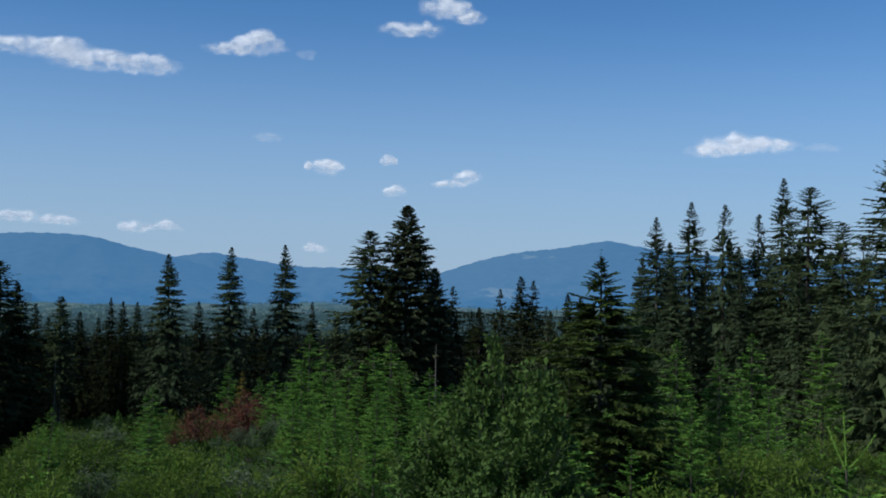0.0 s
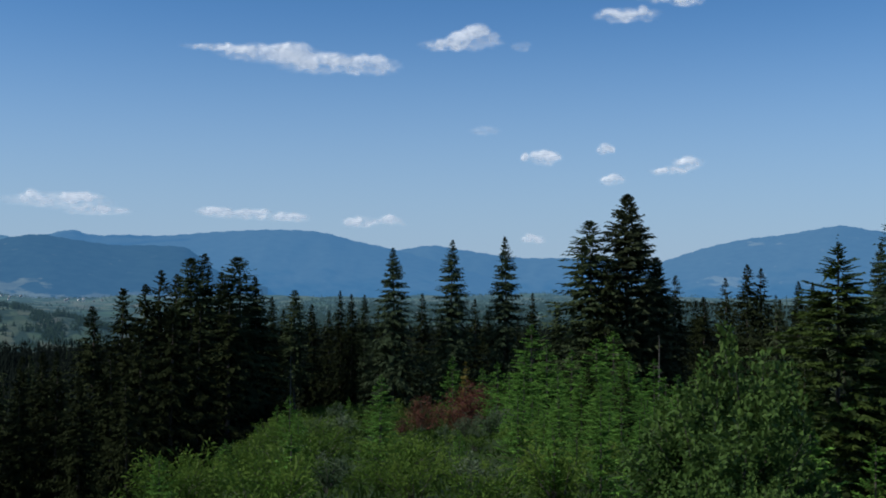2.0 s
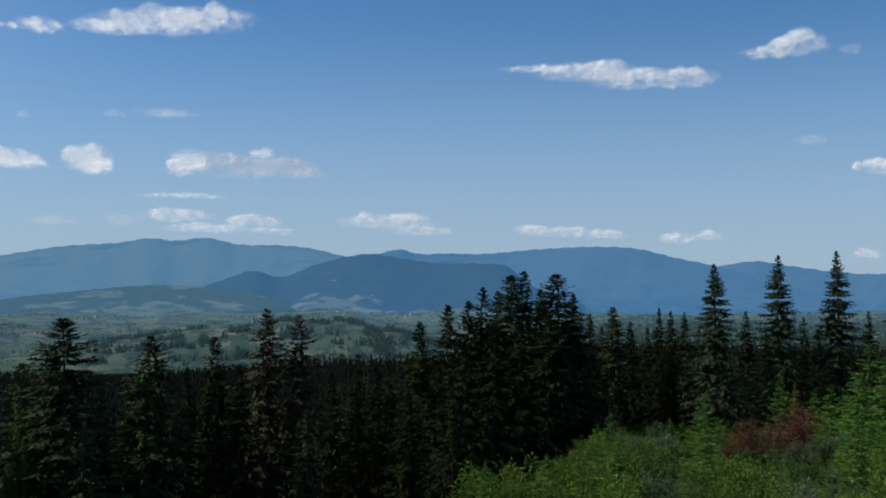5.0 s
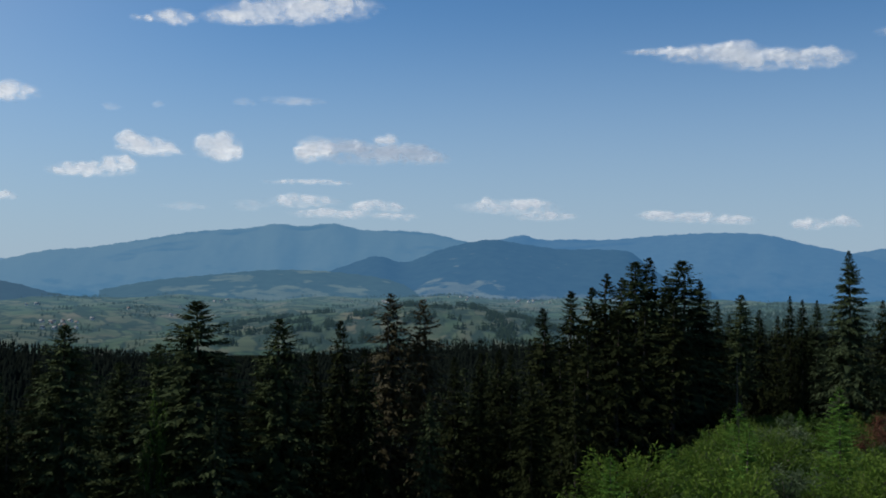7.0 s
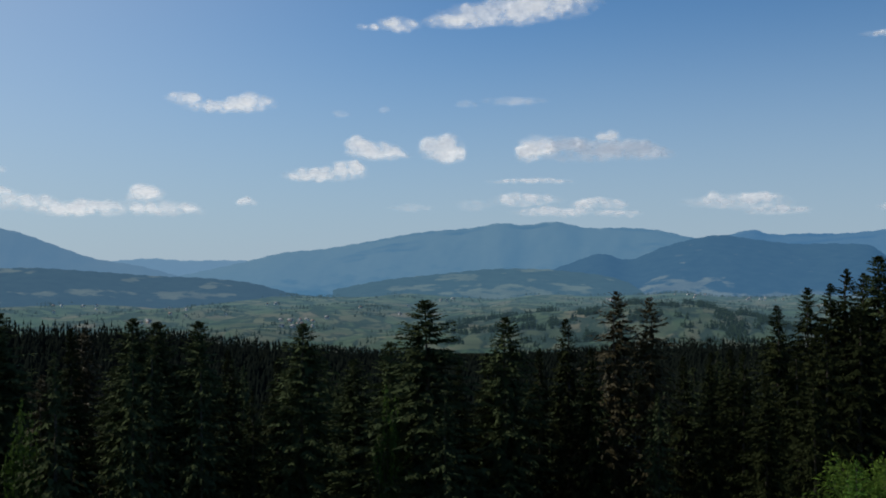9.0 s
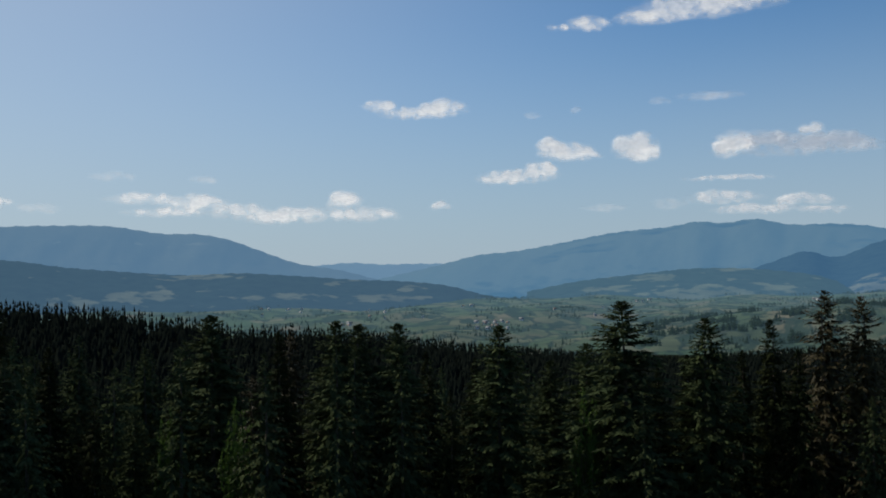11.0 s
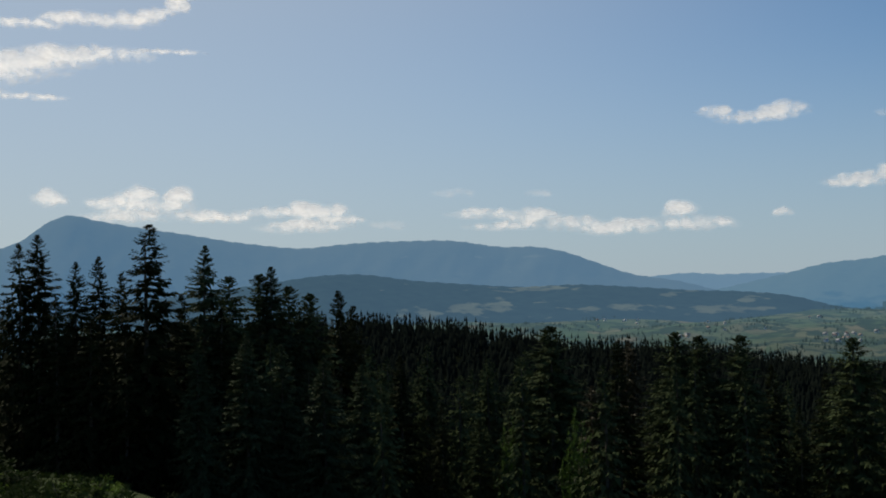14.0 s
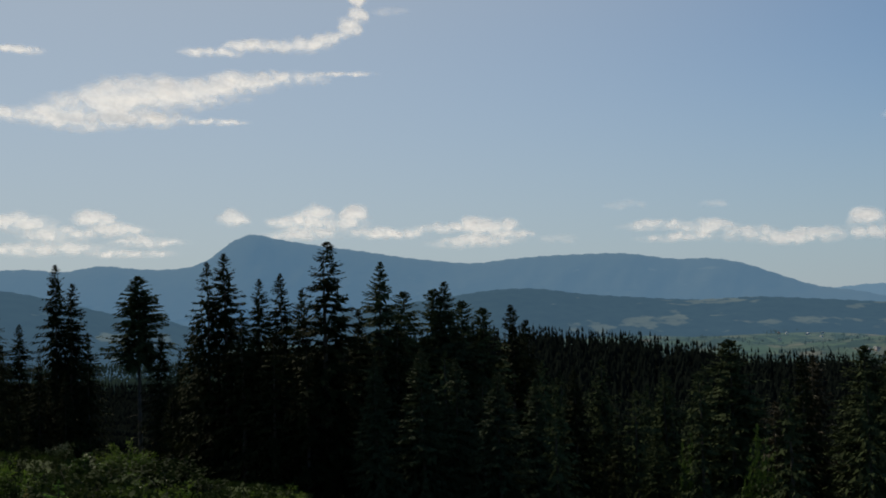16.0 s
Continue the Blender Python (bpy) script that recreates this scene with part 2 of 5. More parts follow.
def haze_glow_material(name, air, woods, bare, grass=0.0):
    """A far mountain side as a backdrop: forest, pastures and grassy tops, with blue haze painted on as an even glow.
    """
    m, n, l, b, out = material(name)
    grain = ramp(n, l, noise_node(n, l, 0.03, 5), [(0.3, tuple(0.75 * v for v in woods)), (0.7, tuple(1.25 * v for v in woods))])
    wide = noise_node(n, l, 0.011, 6)
    field = n.new("ShaderNodeAttribute")
    field.attribute_name = "pasture"
    more = n.new("ShaderNodeMath")
    uneven = n.new("ShaderNodeMath")
    uneven.operation = "MULTIPLY_ADD"
    uneven.inputs[1].default_value, uneven.inputs[2].default_value = 1.9, -0.45
    l.new(noise_node(n, l, 0.020, 9), uneven.inputs[0])
    l.new(uneven.outputs[0], more.inputs[0])
    l.new(field.outputs["Fac"], more.inputs[1])
    patches = ramp(n, l, more.outputs[0], [(0.82, (0, 0, 0)), (1.25, (0.8, 0.8, 0.8))])
    tone = ramp(n, l, wide, [(0.35, tuple(0.7 * v for v in bare)), (0.65, tuple(1.25 * v for v in bare))])
    c = mixed(n, l, patches, grain, tone)
    if grass:
        top = n.new("ShaderNodeAttribute")
        top.attribute_name = "summit"
        tops = n.new("ShaderNodeMath")
        l.new(top.outputs["Fac"], tops.inputs[0])
        l.new(wide, tops.inputs[1])
        c = mixed(n, l, ramp(n, l, tops.outputs[0], [(0.75, (0, 0, 0)), (1.6, (grass, grass, grass))]), c, tuple(0.9 * v for v in bare))
    l.new(c, b.inputs["Base Color"])
    b.inputs["Roughness"].default_value = 1.0
    b.inputs["Specular IOR Level"].default_value = 0.0
    # the haze is emitted by the surface itself
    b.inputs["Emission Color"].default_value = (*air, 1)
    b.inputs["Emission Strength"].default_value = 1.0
    return m


def cloud_material(name, most, tint=(1.0, 0.965, 0.93)):
    """Soft white vapour, thin where the cloud is thin, with an added glow for light scattered inside."""
    m, n, l, b, out = material(name)
    tr = n.new("ShaderNodeBsdfTransparent")
    d = n.new("ShaderNodeBsdfDiffuse")
    d.inputs["Color"].default_value = [0.40 * c for c in tint] + [1]
    # even glow that imitates sunlight scattered through the vapour
    e = n.new("ShaderNodeEmission")
    e.inputs["Color"].default_value = list(tint) + [1]
    e.inputs["Strength"].default_value = 0.33
    back = n.new("ShaderNodeBsdfTranslucent")
    back.inputs["Color"].default_value = [0.40 * c for c in tint] + [1]
    lit = n.new("ShaderNodeAddShader")
    l.new(d.outputs[0], lit.inputs[0])
    l.new(back.outputs[0], lit.inputs[1])
    add = n.new("ShaderNodeAddShader")
    l.new(lit.outputs[0], add.inputs[0])
    l.new(e.outputs[0], add.inputs[1])
    mix = n.new("ShaderNodeMixShader")
    thick = n.new("ShaderNodeAttribute")
    thick.attribute_name = "vapour"
    soft = n.new("ShaderNodeMapRange")
    for slot, value in ((1, 0.0), (2, 1.0), (3, 0.0), (4, most)):
        soft.inputs[slot].default_value = value
    wisps = n.new("ShaderNodeTexNoise")
    for slot, value in (("Scale", 0.007), ("Detail", 2), ("Roughness", 0.45), ("Distortion", 0.3)):
        wisps.inputs[slot].default_value = value
    tc = n.new("ShaderNodeTexCoord")
    l.new(tc.outputs["Object"], wisps.inputs["Vector"])
    grow = n.new("ShaderNodeMapRange")
    for slot, value in ((1, 0.30), (2, 0.70), (3, 0.75), (4, 1.2)):
        grow.inputs[slot].default_value = value
    l.new(wisps.outputs["Fac"], grow.inputs[0])
    body = n.new("ShaderNodeMath")
    body.operation = "MULTIPLY"
    l.new(thick.outputs["Fac"], body.inputs[0])
    l.new(grow.outputs[0], body.inputs[1])
    l.new(body.outputs[0], soft.inputs[0])
    l.new(soft.outputs[0], mix.inputs[0])
    l.new(tr.outputs[0], mix.inputs[1])
    l.new(add.outputs[0], mix.inputs[2])
    l.new(mix.outputs[0], out.inputs["Surface"])
    return m


# the third is a greyer copy with the belly's shade in its tint
CLOUD, CLOUD_THIN, CLOUD_SHADED = cloud_material("cloud_white", 0.71), cloud_material("cloud_thin", 0.36), cloud_material("cloud_shaded", 0.68, (0.69, 0.71, 0.75))


# ---- mesh helpers ----
def mesh_from(name, verts, quads=None, tris=None, smooth=False, mats=()):
    """One mesh from arrays of corners and faces."""
    verts = np.asarray(verts, dtype=np.float32).reshape(-1, 3)
    quads = np.zeros((0, 4), int) if quads is None else np.asarray(quads, int)
    tris = np.zeros((0, 3), int) if tris is None else np.asarray(tris, int)
    me = bpy.data.meshes.new(name)
    nv, nq, ntr = len(verts), len(quads), len(tris)
    me.vertices.add(nv)
    me.vertices.foreach_set("co", verts.ravel())
    me.loops.add(nq * 4 + ntr * 3)
    me.loops.foreach_set("vertex_index", np.concatenate([quads.ravel(), tris.ravel()]).astype(np.int32))
    me.polygons.add(nq + ntr)
    me.polygons.foreach_set("loop_start", np.concatenate([np.arange(nq) * 4, nq * 4 + np.arange(ntr) * 3]).astype(np.int32))
    if smooth:
        me.polygons.foreach_set("use_smooth", np.ones(nq + ntr, dtype=bool))
    me.update(calc_edges=True)
    me.validate()
    for m in mats:
        me.materials.append(m)
    return me


def part(name, me, parent, label=""):
    ob = new(name, me)
    ob.parent = parent
    if label:
        tagged(ob, label)
    return ob


def unit(v):
    return v / np.maximum(np.linalg.norm(v, axis=-1, keepdims=True), 1e-9)


def blades(o, d, flat, length, width, sag=0.0):
    """Pointed sprays of needles or leaves as bent four-cornered blades."""
    d = unit(d)
    side = unit(np.cross(d, flat))
    mid = o + d * length[:, None] * 0.45
    tip = o + d * length[:, None]
    tip[:, 2] -= sag * length
    v = np.stack([o, mid + side * width[:, None], tip, mid - side * width[:, None]], 1)
    n = len(o)
    return v.reshape(-1, 3), np.arange(4 * n).reshape(n, 4)


def fronds(o, d, flat, length, width, sag=0.0):
    """Pointed sprays as three-cornered blades, for what stands farther off."""
    d = unit(d)
    side = unit(np.cross(d, flat)) * width[:, None]
    tip = o + d * length[:, None]
    tip[:, 2] -= sag * length
    n = len(o)
    return np.stack([o + side, tip, o - side + d * 0.25 * length[:, None]], 1).reshape(-1, 3), np.arange(3 * n).reshape(n, 3)


def tube(points, radii, sides=7):
    """A tapered, bent stem."""
    pts, rad = np.asarray(points, float), np.asarray(radii, float)
    a = np.linspace(0, 2 * np.pi, sides, endpoint=False)
    d = unit(np.gradient(pts, axis=0))
    ref = np.where(np.abs(d[:, 2:3]) > 0.8, np.array([[1.0, 0, 0]]), np.array([[0, 0, 1.0]]))
    u = unit(np.cross(d, ref))
    w = np.cross(d, u)
    ring = pts[:, None] + rad[:, None, None] * (np.cos(a)[None, :, None] * u[:, None] + np.sin(a)[None, :, None] * w[:, None])
    k = len(pts)
    i, j = np.meshgrid(np.arange(k - 1), np.arange(sides), indexing="ij")
    q = np.stack([i * sides + j, i * sides + (j + 1) % sides, (i + 1) * sides + (j + 1) % sides, (i + 1) * sides + j], -1).reshape(-1, 4)
    return ring.reshape(-1, 3), q


def joined(pieces):
    vs, qs, k = [], [], 0
    for v, q in pieces:
        vs.append(v)
        qs.append(q + k)
        k += len(v)
    return np.concatenate(vs), np.concatenate(qs)


# ---- ground ----
LEFTS = np.array([-45.0, 18, 30, 50, 65, 80, 95, 115, 180, 315])
RS = np.array([0.0, 25, 70, 130, 220, 380, 650, 1000])
FALL = np.array([
    [0, -3.0, -9.0, -16, -26, -40, -52, -66],
    [0, -3.2, -9.2, -15.6, -27, -42, -54, -68],
    [0, -5.0, -15, -29, -44, -54, -64, -78],
    [0, -4.6, -19, -33, -47, -55, -66, -84],
    [0, -4.6, -19, -33, -47, -53, -47, -82],
    [0, -4.4, -17, -30, -44, -44, -25, -76],
    [0, -3.2, -10, -16, -28, -38, -36, -74],
    [0, -2.5, -6.5, -10, -20, -30, -34, -66],
    [0, -0.5, -1.5, -3, -8, -16, -30, -50],
    [0, -3.0, -9.0, -16, -26, -40, -52, -66]])
FAR_R = np.array([1000.0, 1200, 1600, 2600, 3600, 4900])
FAR_Z = np.array([0.0, -86, -80, -66, -100, -140])


def smooth_step(t):
    return t * t * (3 - 2 * t)


def ground_height(left, r):
    """Height of the ground, by degrees to the left and metres out; works on arrays."""
    left, r = np.broadcast_arrays(np.asarray(left, float), np.asarray(r, float))
    a = (left + 45.0) % 360.0 - 45.0
    i = np.clip(np.searchsorted(LEFTS, a, side="right") - 1, 0, len(LEFTS) - 2)
    t = smooth_step(np.clip((a - LEFTS[i]) / (LEFTS[i + 1] - LEFTS[i]), 0, 1))
    j = np.clip(np.searchsorted(RS, r, side="right") - 1, 0, len(RS) - 2)
    u = np.clip((r - RS[j]) / (RS[j + 1] - RS[j]), 0, 1)
    near = (FALL[i, j] * (1 - u) + FALL[i, j + 1] * u) * (1 - t) + (FALL[i + 1, j] * (1 - u) + FALL[i + 1, j + 1] * u) * t
    edge = FALL[i, -1] * (1 - t) + FALL[i + 1, -1] * t
    far = np.interp(r, FAR_R, FAR_Z)
    k = np.clip((r - 1000) / 200, 0, 1)
    far = np.where(r < 1200, edge * (1 - k) + FAR_Z[1] * k, far)
    z = np.where(r < 1000, near, far)
    x, y = -r * np.sin(np.radians(a)), r * np.cos(np.radians(a))
    roll = np.sin(x / 130 + 1.3) * np.cos(y / 170) + 0.6 * np.sin(x / 61 + y / 83)
    roll = roll + 0.45 * np.sin(x / 38 + 0.7 * np.sin(y / 90)) * np.sin(y / 47 + x / 150)
    z = z + 6.5 * roll * np.clip((r - 900) / 500, 0, 1)
    z = z + 32 * np.exp(-((a - 37) / 7.5) ** 2 - ((r - 1480) / 260) ** 2)
    z = z + 0.25 * (np.sin(x / 3.1) * np.sin(y / 4.3 + 1) + np.sin(x / 9.7 + 2) * np.cos(y / 7.7)) * np.clip(r / 15, 0, 1)
    return z


def build_ground():
    left = np.concatenate([np.arange(-50, 125, 0.5), np.arange(125, 310, 5.0)])
    r = np.concatenate([[0.3], np.geomspace(1.5, 4900, 150)])
    A, Rr = np.meshgrid(left, r, indexing="ij")
    Z = ground_height(A, Rr)
    X, Y = -Rr * np.sin(np.radians(A)), Rr * np.cos(np.radians(A))
    na, nr = A.shape
    i, j = np.meshgrid(np.arange(na), np.arange(nr - 1), indexing="ij")
    i2 = (i + 1) % na
    q = np.stack([i * nr + j, i * nr + j + 1, i2 * nr + j + 1, i2 * nr + j], -1).reshape(-1, 4)[:, ::-1]
    ring = np.arange(na)
    hub = np.stack([ring * nr, ((ring + 1) % na) * nr, np.full(na, na * nr)], -1)[:, ::-1]
    verts = np.concatenate([np.stack([X, Y, Z], -1).reshape(-1, 3), [[0.0, 0.0, float(Z[:, 0].mean())]]])
    me = mesh_from("ground", verts, q, hub, smooth=True, mats=(SOIL, MEADOW, SHADED_LITTER))
    rr, aa = Rr[i, j].ravel(), A[i, j].ravel()
    rr, aa = np.concatenate([rr, np.zeros(na)]), np.concatenate([aa, np.zeros(na)])
    # index 2 is the floor with forest shade in its colour
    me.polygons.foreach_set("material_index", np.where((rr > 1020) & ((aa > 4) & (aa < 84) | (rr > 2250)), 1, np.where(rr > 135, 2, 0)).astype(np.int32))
    # degrees left and hundreds of metres out, as the lookout sees them
    layer = me.attributes.new("view_polar", "FLOAT_VECTOR", "POINT")
    layer.data.foreach_set("vector", np.append(np.stack([A, Rr / 100.0, 0 * A], -1).ravel(), [0, 0, 0]).astype(np.float32))
    ob = new("ground", me)
    return tagged(ob, "overgrown hillside falling to a valley of green and straw-coloured meadows", "ground", kind="structure")


build_ground()


# ---- mountain ranges ----
def crest(left, summits, seed):
    """Elevation angle of a range's skyline, from its summits and saddles, with a little roughness."""
    s = np.array(sorted(summits))
    a, e = s[:, 0], s[:, 1]
    m = np.gradient(e, a)
    i = np.clip(np.searchsorted(a, left) - 1, 0, len(a) - 2)
    h = a[i + 1] - a[i]
    t = np.clip((left - a[i]) / h, 0, 1)
    t2, t3 = t * t, t * t * t
    el = (2 * t3 - 3 * t2 + 1) * e[i] + (t3 - 2 * t2 + t) * h * m[i] + (-2 * t3 + 3 * t2) * e[i + 1] + (t3 - t2) * h * m[i + 1]
    return el, 0.018 * np.sin(left * 7.3 + seed) + 0.012 * np.sin(left * 17.9 + 2 * seed) + 0.008 * np.sin(left * 43 + seed)


def mountain_range(label, mat, r0, depth, summits, seed, foot=-1.6, pastures=()):
    lo, hi = min(s[0] for s in summits), max(s[0] for s in summits)
    left = np.arange(lo, hi + 0.05, 0.15)
    v = np.concatenate([np.linspace(-1, 0, 24), [0.2, 0.4, 0.6]])
    A, V = np.meshgrid(left, v, indexing="ij")
    line, rough = crest(A, summits, seed)
    rough = rough * np.clip(1 - np.abs(V) / 0.12, 0, 1)
    top = 1.65 + r0 * np.tan(np.radians(line + rough))
    base = r0 * math.tan(radians(foot)) - 10
    spur = np.array([[noise.fractal(Vector((a * r0 / 9000 + 0.8 * w + seed, w * depth / 420, seed * 3.1)), 0.9, 2.1, 5) for w in v] for a in left])
    fall = np.where(V < 0, 1 - np.abs(V) ** 1.25, 1 - (V / 0.6) ** 2 * 0.8)
    body = np.clip(np.minimum(1, np.abs(V) * 3.0), 0, 1)
    Z = base + (top - base) * (fall + 0.035 * spur * body * (1 - np.abs(V) * 0.5))
    Rr = r0 + V * depth
    Z = np.where(V < 0, np.minimum(Z, 1.65 + (top - 1.65) * np.maximum(Rr / r0, 0.6) - 2.0 * body), Z)
    X, Y = -Rr * np.sin(np.radians(A)), Rr * np.cos(np.radians(A))
    na, nv = A.shape
    i, j = np.meshgrid(np.arange(na - 1), np.arange(nv - 1), indexing="ij")
    q = np.stack([i * nv + j, i * nv + j + 1, (i + 1) * nv + j + 1, (i + 1) * nv + j], -1).reshape(-1, 4)[:, ::-1]
    me = mesh_from("mountain_range", np.stack([X, Y, Z], -1), q, smooth=True, mats=(mat,))
    up = np.degrees(np.arctan2(Z - 1.65, Rr))
    field = np.full_like(A, -0.12)
    for pa, pe, pw, ph in pastures:
        field = np.maximum(field, 0.58 * np.exp(-((A - pa) / (1.1 * pw)) ** 2 - ((up - pe) / (1.2 * ph)) ** 2))
    for name, values in (("pasture", field), ("summit", np.clip((up - up[:, :1]) / np.maximum(up[:, 23:24] - up[:, :1], 0.3), 0, 1))):
        me.attributes.new(name, "FLOAT", "POINT").data.foreach_set("value", values.ravel().astype(np.float32))
    ob = new("mountain_range", me)
    return tagged(ob, label, "mountain range", kind="structure")


# the first colour of each range is its painted haze glow
AIR_FAR = haze_glow_material("pale_far_range", (0.135, 0.250, 0.385), (0.02, 0.03, 0.03), (0.05, 0.06, 0.06))
AIR_BLUE = haze_glow_material("blue_range", (0.047, 0.148, 0.298), (0.022, 0.034, 0.030), (0.110, 0.112, 0.074), 0.25)
AIR_PEAK = haze_glow_material("pale_blue_range", (0.056, 0.160, 0.292), (0.022, 0.032, 0.026), (0.098, 0.104, 0.068), 0.6)
AIR_WEST = haze_glow_material("slate_blue_range", (0.068, 0.162, 0.290), (0.018, 0.026, 0.020), (0.100, 0.104, 0.066), 0.6)
AIR_MID = haze_glow_material("wooded_hill_blue", (0.039, 0.111, 0.216), (0.016, 0.025, 0.020), (0.105, 0.108, 0.066))
AIR_DUSK = haze_glow_material("wooded_ridge_slate", (0.043, 0.095, 0.160), (0.014, 0.022, 0.017), (0.100, 0.104, 0.064))
AIR_PASTURE = haze_glow_material("pastured_foothill", (0.048, 0.112, 0.180), (0.018, 0.028, 0.022), (0.090, 0.098, 0.060))

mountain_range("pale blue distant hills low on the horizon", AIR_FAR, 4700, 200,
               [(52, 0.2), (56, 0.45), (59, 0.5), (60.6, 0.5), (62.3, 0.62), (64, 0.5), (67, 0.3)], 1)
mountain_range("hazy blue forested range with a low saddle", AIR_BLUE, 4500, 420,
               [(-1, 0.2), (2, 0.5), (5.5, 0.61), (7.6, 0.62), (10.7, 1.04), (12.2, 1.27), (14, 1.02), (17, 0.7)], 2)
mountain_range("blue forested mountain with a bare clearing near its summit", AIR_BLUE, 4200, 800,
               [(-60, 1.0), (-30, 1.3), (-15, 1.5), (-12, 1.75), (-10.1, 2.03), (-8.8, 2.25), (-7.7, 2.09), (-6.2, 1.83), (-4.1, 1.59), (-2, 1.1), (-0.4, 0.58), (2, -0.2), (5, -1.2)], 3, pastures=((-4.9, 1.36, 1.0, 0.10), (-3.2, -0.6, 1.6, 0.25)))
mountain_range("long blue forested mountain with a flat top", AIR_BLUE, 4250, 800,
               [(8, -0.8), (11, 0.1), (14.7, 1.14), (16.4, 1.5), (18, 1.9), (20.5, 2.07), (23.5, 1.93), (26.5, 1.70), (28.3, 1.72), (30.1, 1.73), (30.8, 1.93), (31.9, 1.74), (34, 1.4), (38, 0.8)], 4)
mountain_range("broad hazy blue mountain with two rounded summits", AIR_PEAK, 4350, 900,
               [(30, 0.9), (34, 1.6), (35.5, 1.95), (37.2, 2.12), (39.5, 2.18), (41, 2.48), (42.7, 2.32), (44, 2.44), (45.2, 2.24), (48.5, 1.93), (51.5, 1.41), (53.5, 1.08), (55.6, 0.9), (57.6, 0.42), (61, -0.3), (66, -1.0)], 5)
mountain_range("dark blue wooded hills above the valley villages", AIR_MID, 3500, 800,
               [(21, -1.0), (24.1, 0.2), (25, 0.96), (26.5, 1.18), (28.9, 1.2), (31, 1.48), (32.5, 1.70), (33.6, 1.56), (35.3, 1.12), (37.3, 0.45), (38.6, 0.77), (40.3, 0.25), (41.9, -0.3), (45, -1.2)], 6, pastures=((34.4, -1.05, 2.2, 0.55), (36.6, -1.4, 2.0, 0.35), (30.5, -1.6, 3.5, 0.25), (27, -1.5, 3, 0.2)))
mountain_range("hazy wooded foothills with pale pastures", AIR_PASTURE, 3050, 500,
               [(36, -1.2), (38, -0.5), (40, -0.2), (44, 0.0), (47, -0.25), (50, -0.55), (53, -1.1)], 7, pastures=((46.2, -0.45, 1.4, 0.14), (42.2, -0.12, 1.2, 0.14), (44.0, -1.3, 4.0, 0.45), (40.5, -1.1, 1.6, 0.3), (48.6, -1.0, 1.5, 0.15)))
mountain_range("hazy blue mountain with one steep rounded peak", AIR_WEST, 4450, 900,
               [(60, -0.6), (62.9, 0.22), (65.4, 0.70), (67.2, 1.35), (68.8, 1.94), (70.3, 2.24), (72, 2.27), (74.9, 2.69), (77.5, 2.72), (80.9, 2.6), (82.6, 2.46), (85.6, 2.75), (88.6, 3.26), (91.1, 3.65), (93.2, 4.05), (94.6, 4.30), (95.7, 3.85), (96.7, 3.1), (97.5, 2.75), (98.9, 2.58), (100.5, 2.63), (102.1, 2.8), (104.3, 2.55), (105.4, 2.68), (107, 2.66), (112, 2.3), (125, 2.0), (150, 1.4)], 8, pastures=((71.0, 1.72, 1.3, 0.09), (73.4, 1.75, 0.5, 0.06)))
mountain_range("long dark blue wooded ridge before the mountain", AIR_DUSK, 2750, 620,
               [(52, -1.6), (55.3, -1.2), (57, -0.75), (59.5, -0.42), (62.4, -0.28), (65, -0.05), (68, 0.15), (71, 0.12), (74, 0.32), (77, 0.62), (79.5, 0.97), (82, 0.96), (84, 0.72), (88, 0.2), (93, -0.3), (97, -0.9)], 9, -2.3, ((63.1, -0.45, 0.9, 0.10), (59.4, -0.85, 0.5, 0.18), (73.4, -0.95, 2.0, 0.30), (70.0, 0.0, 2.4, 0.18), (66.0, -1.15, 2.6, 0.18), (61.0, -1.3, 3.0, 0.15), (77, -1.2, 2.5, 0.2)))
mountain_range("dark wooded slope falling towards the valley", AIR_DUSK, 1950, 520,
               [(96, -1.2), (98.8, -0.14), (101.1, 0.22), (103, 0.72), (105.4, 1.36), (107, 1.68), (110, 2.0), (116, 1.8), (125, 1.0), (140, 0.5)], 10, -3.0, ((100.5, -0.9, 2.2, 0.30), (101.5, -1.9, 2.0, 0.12)))


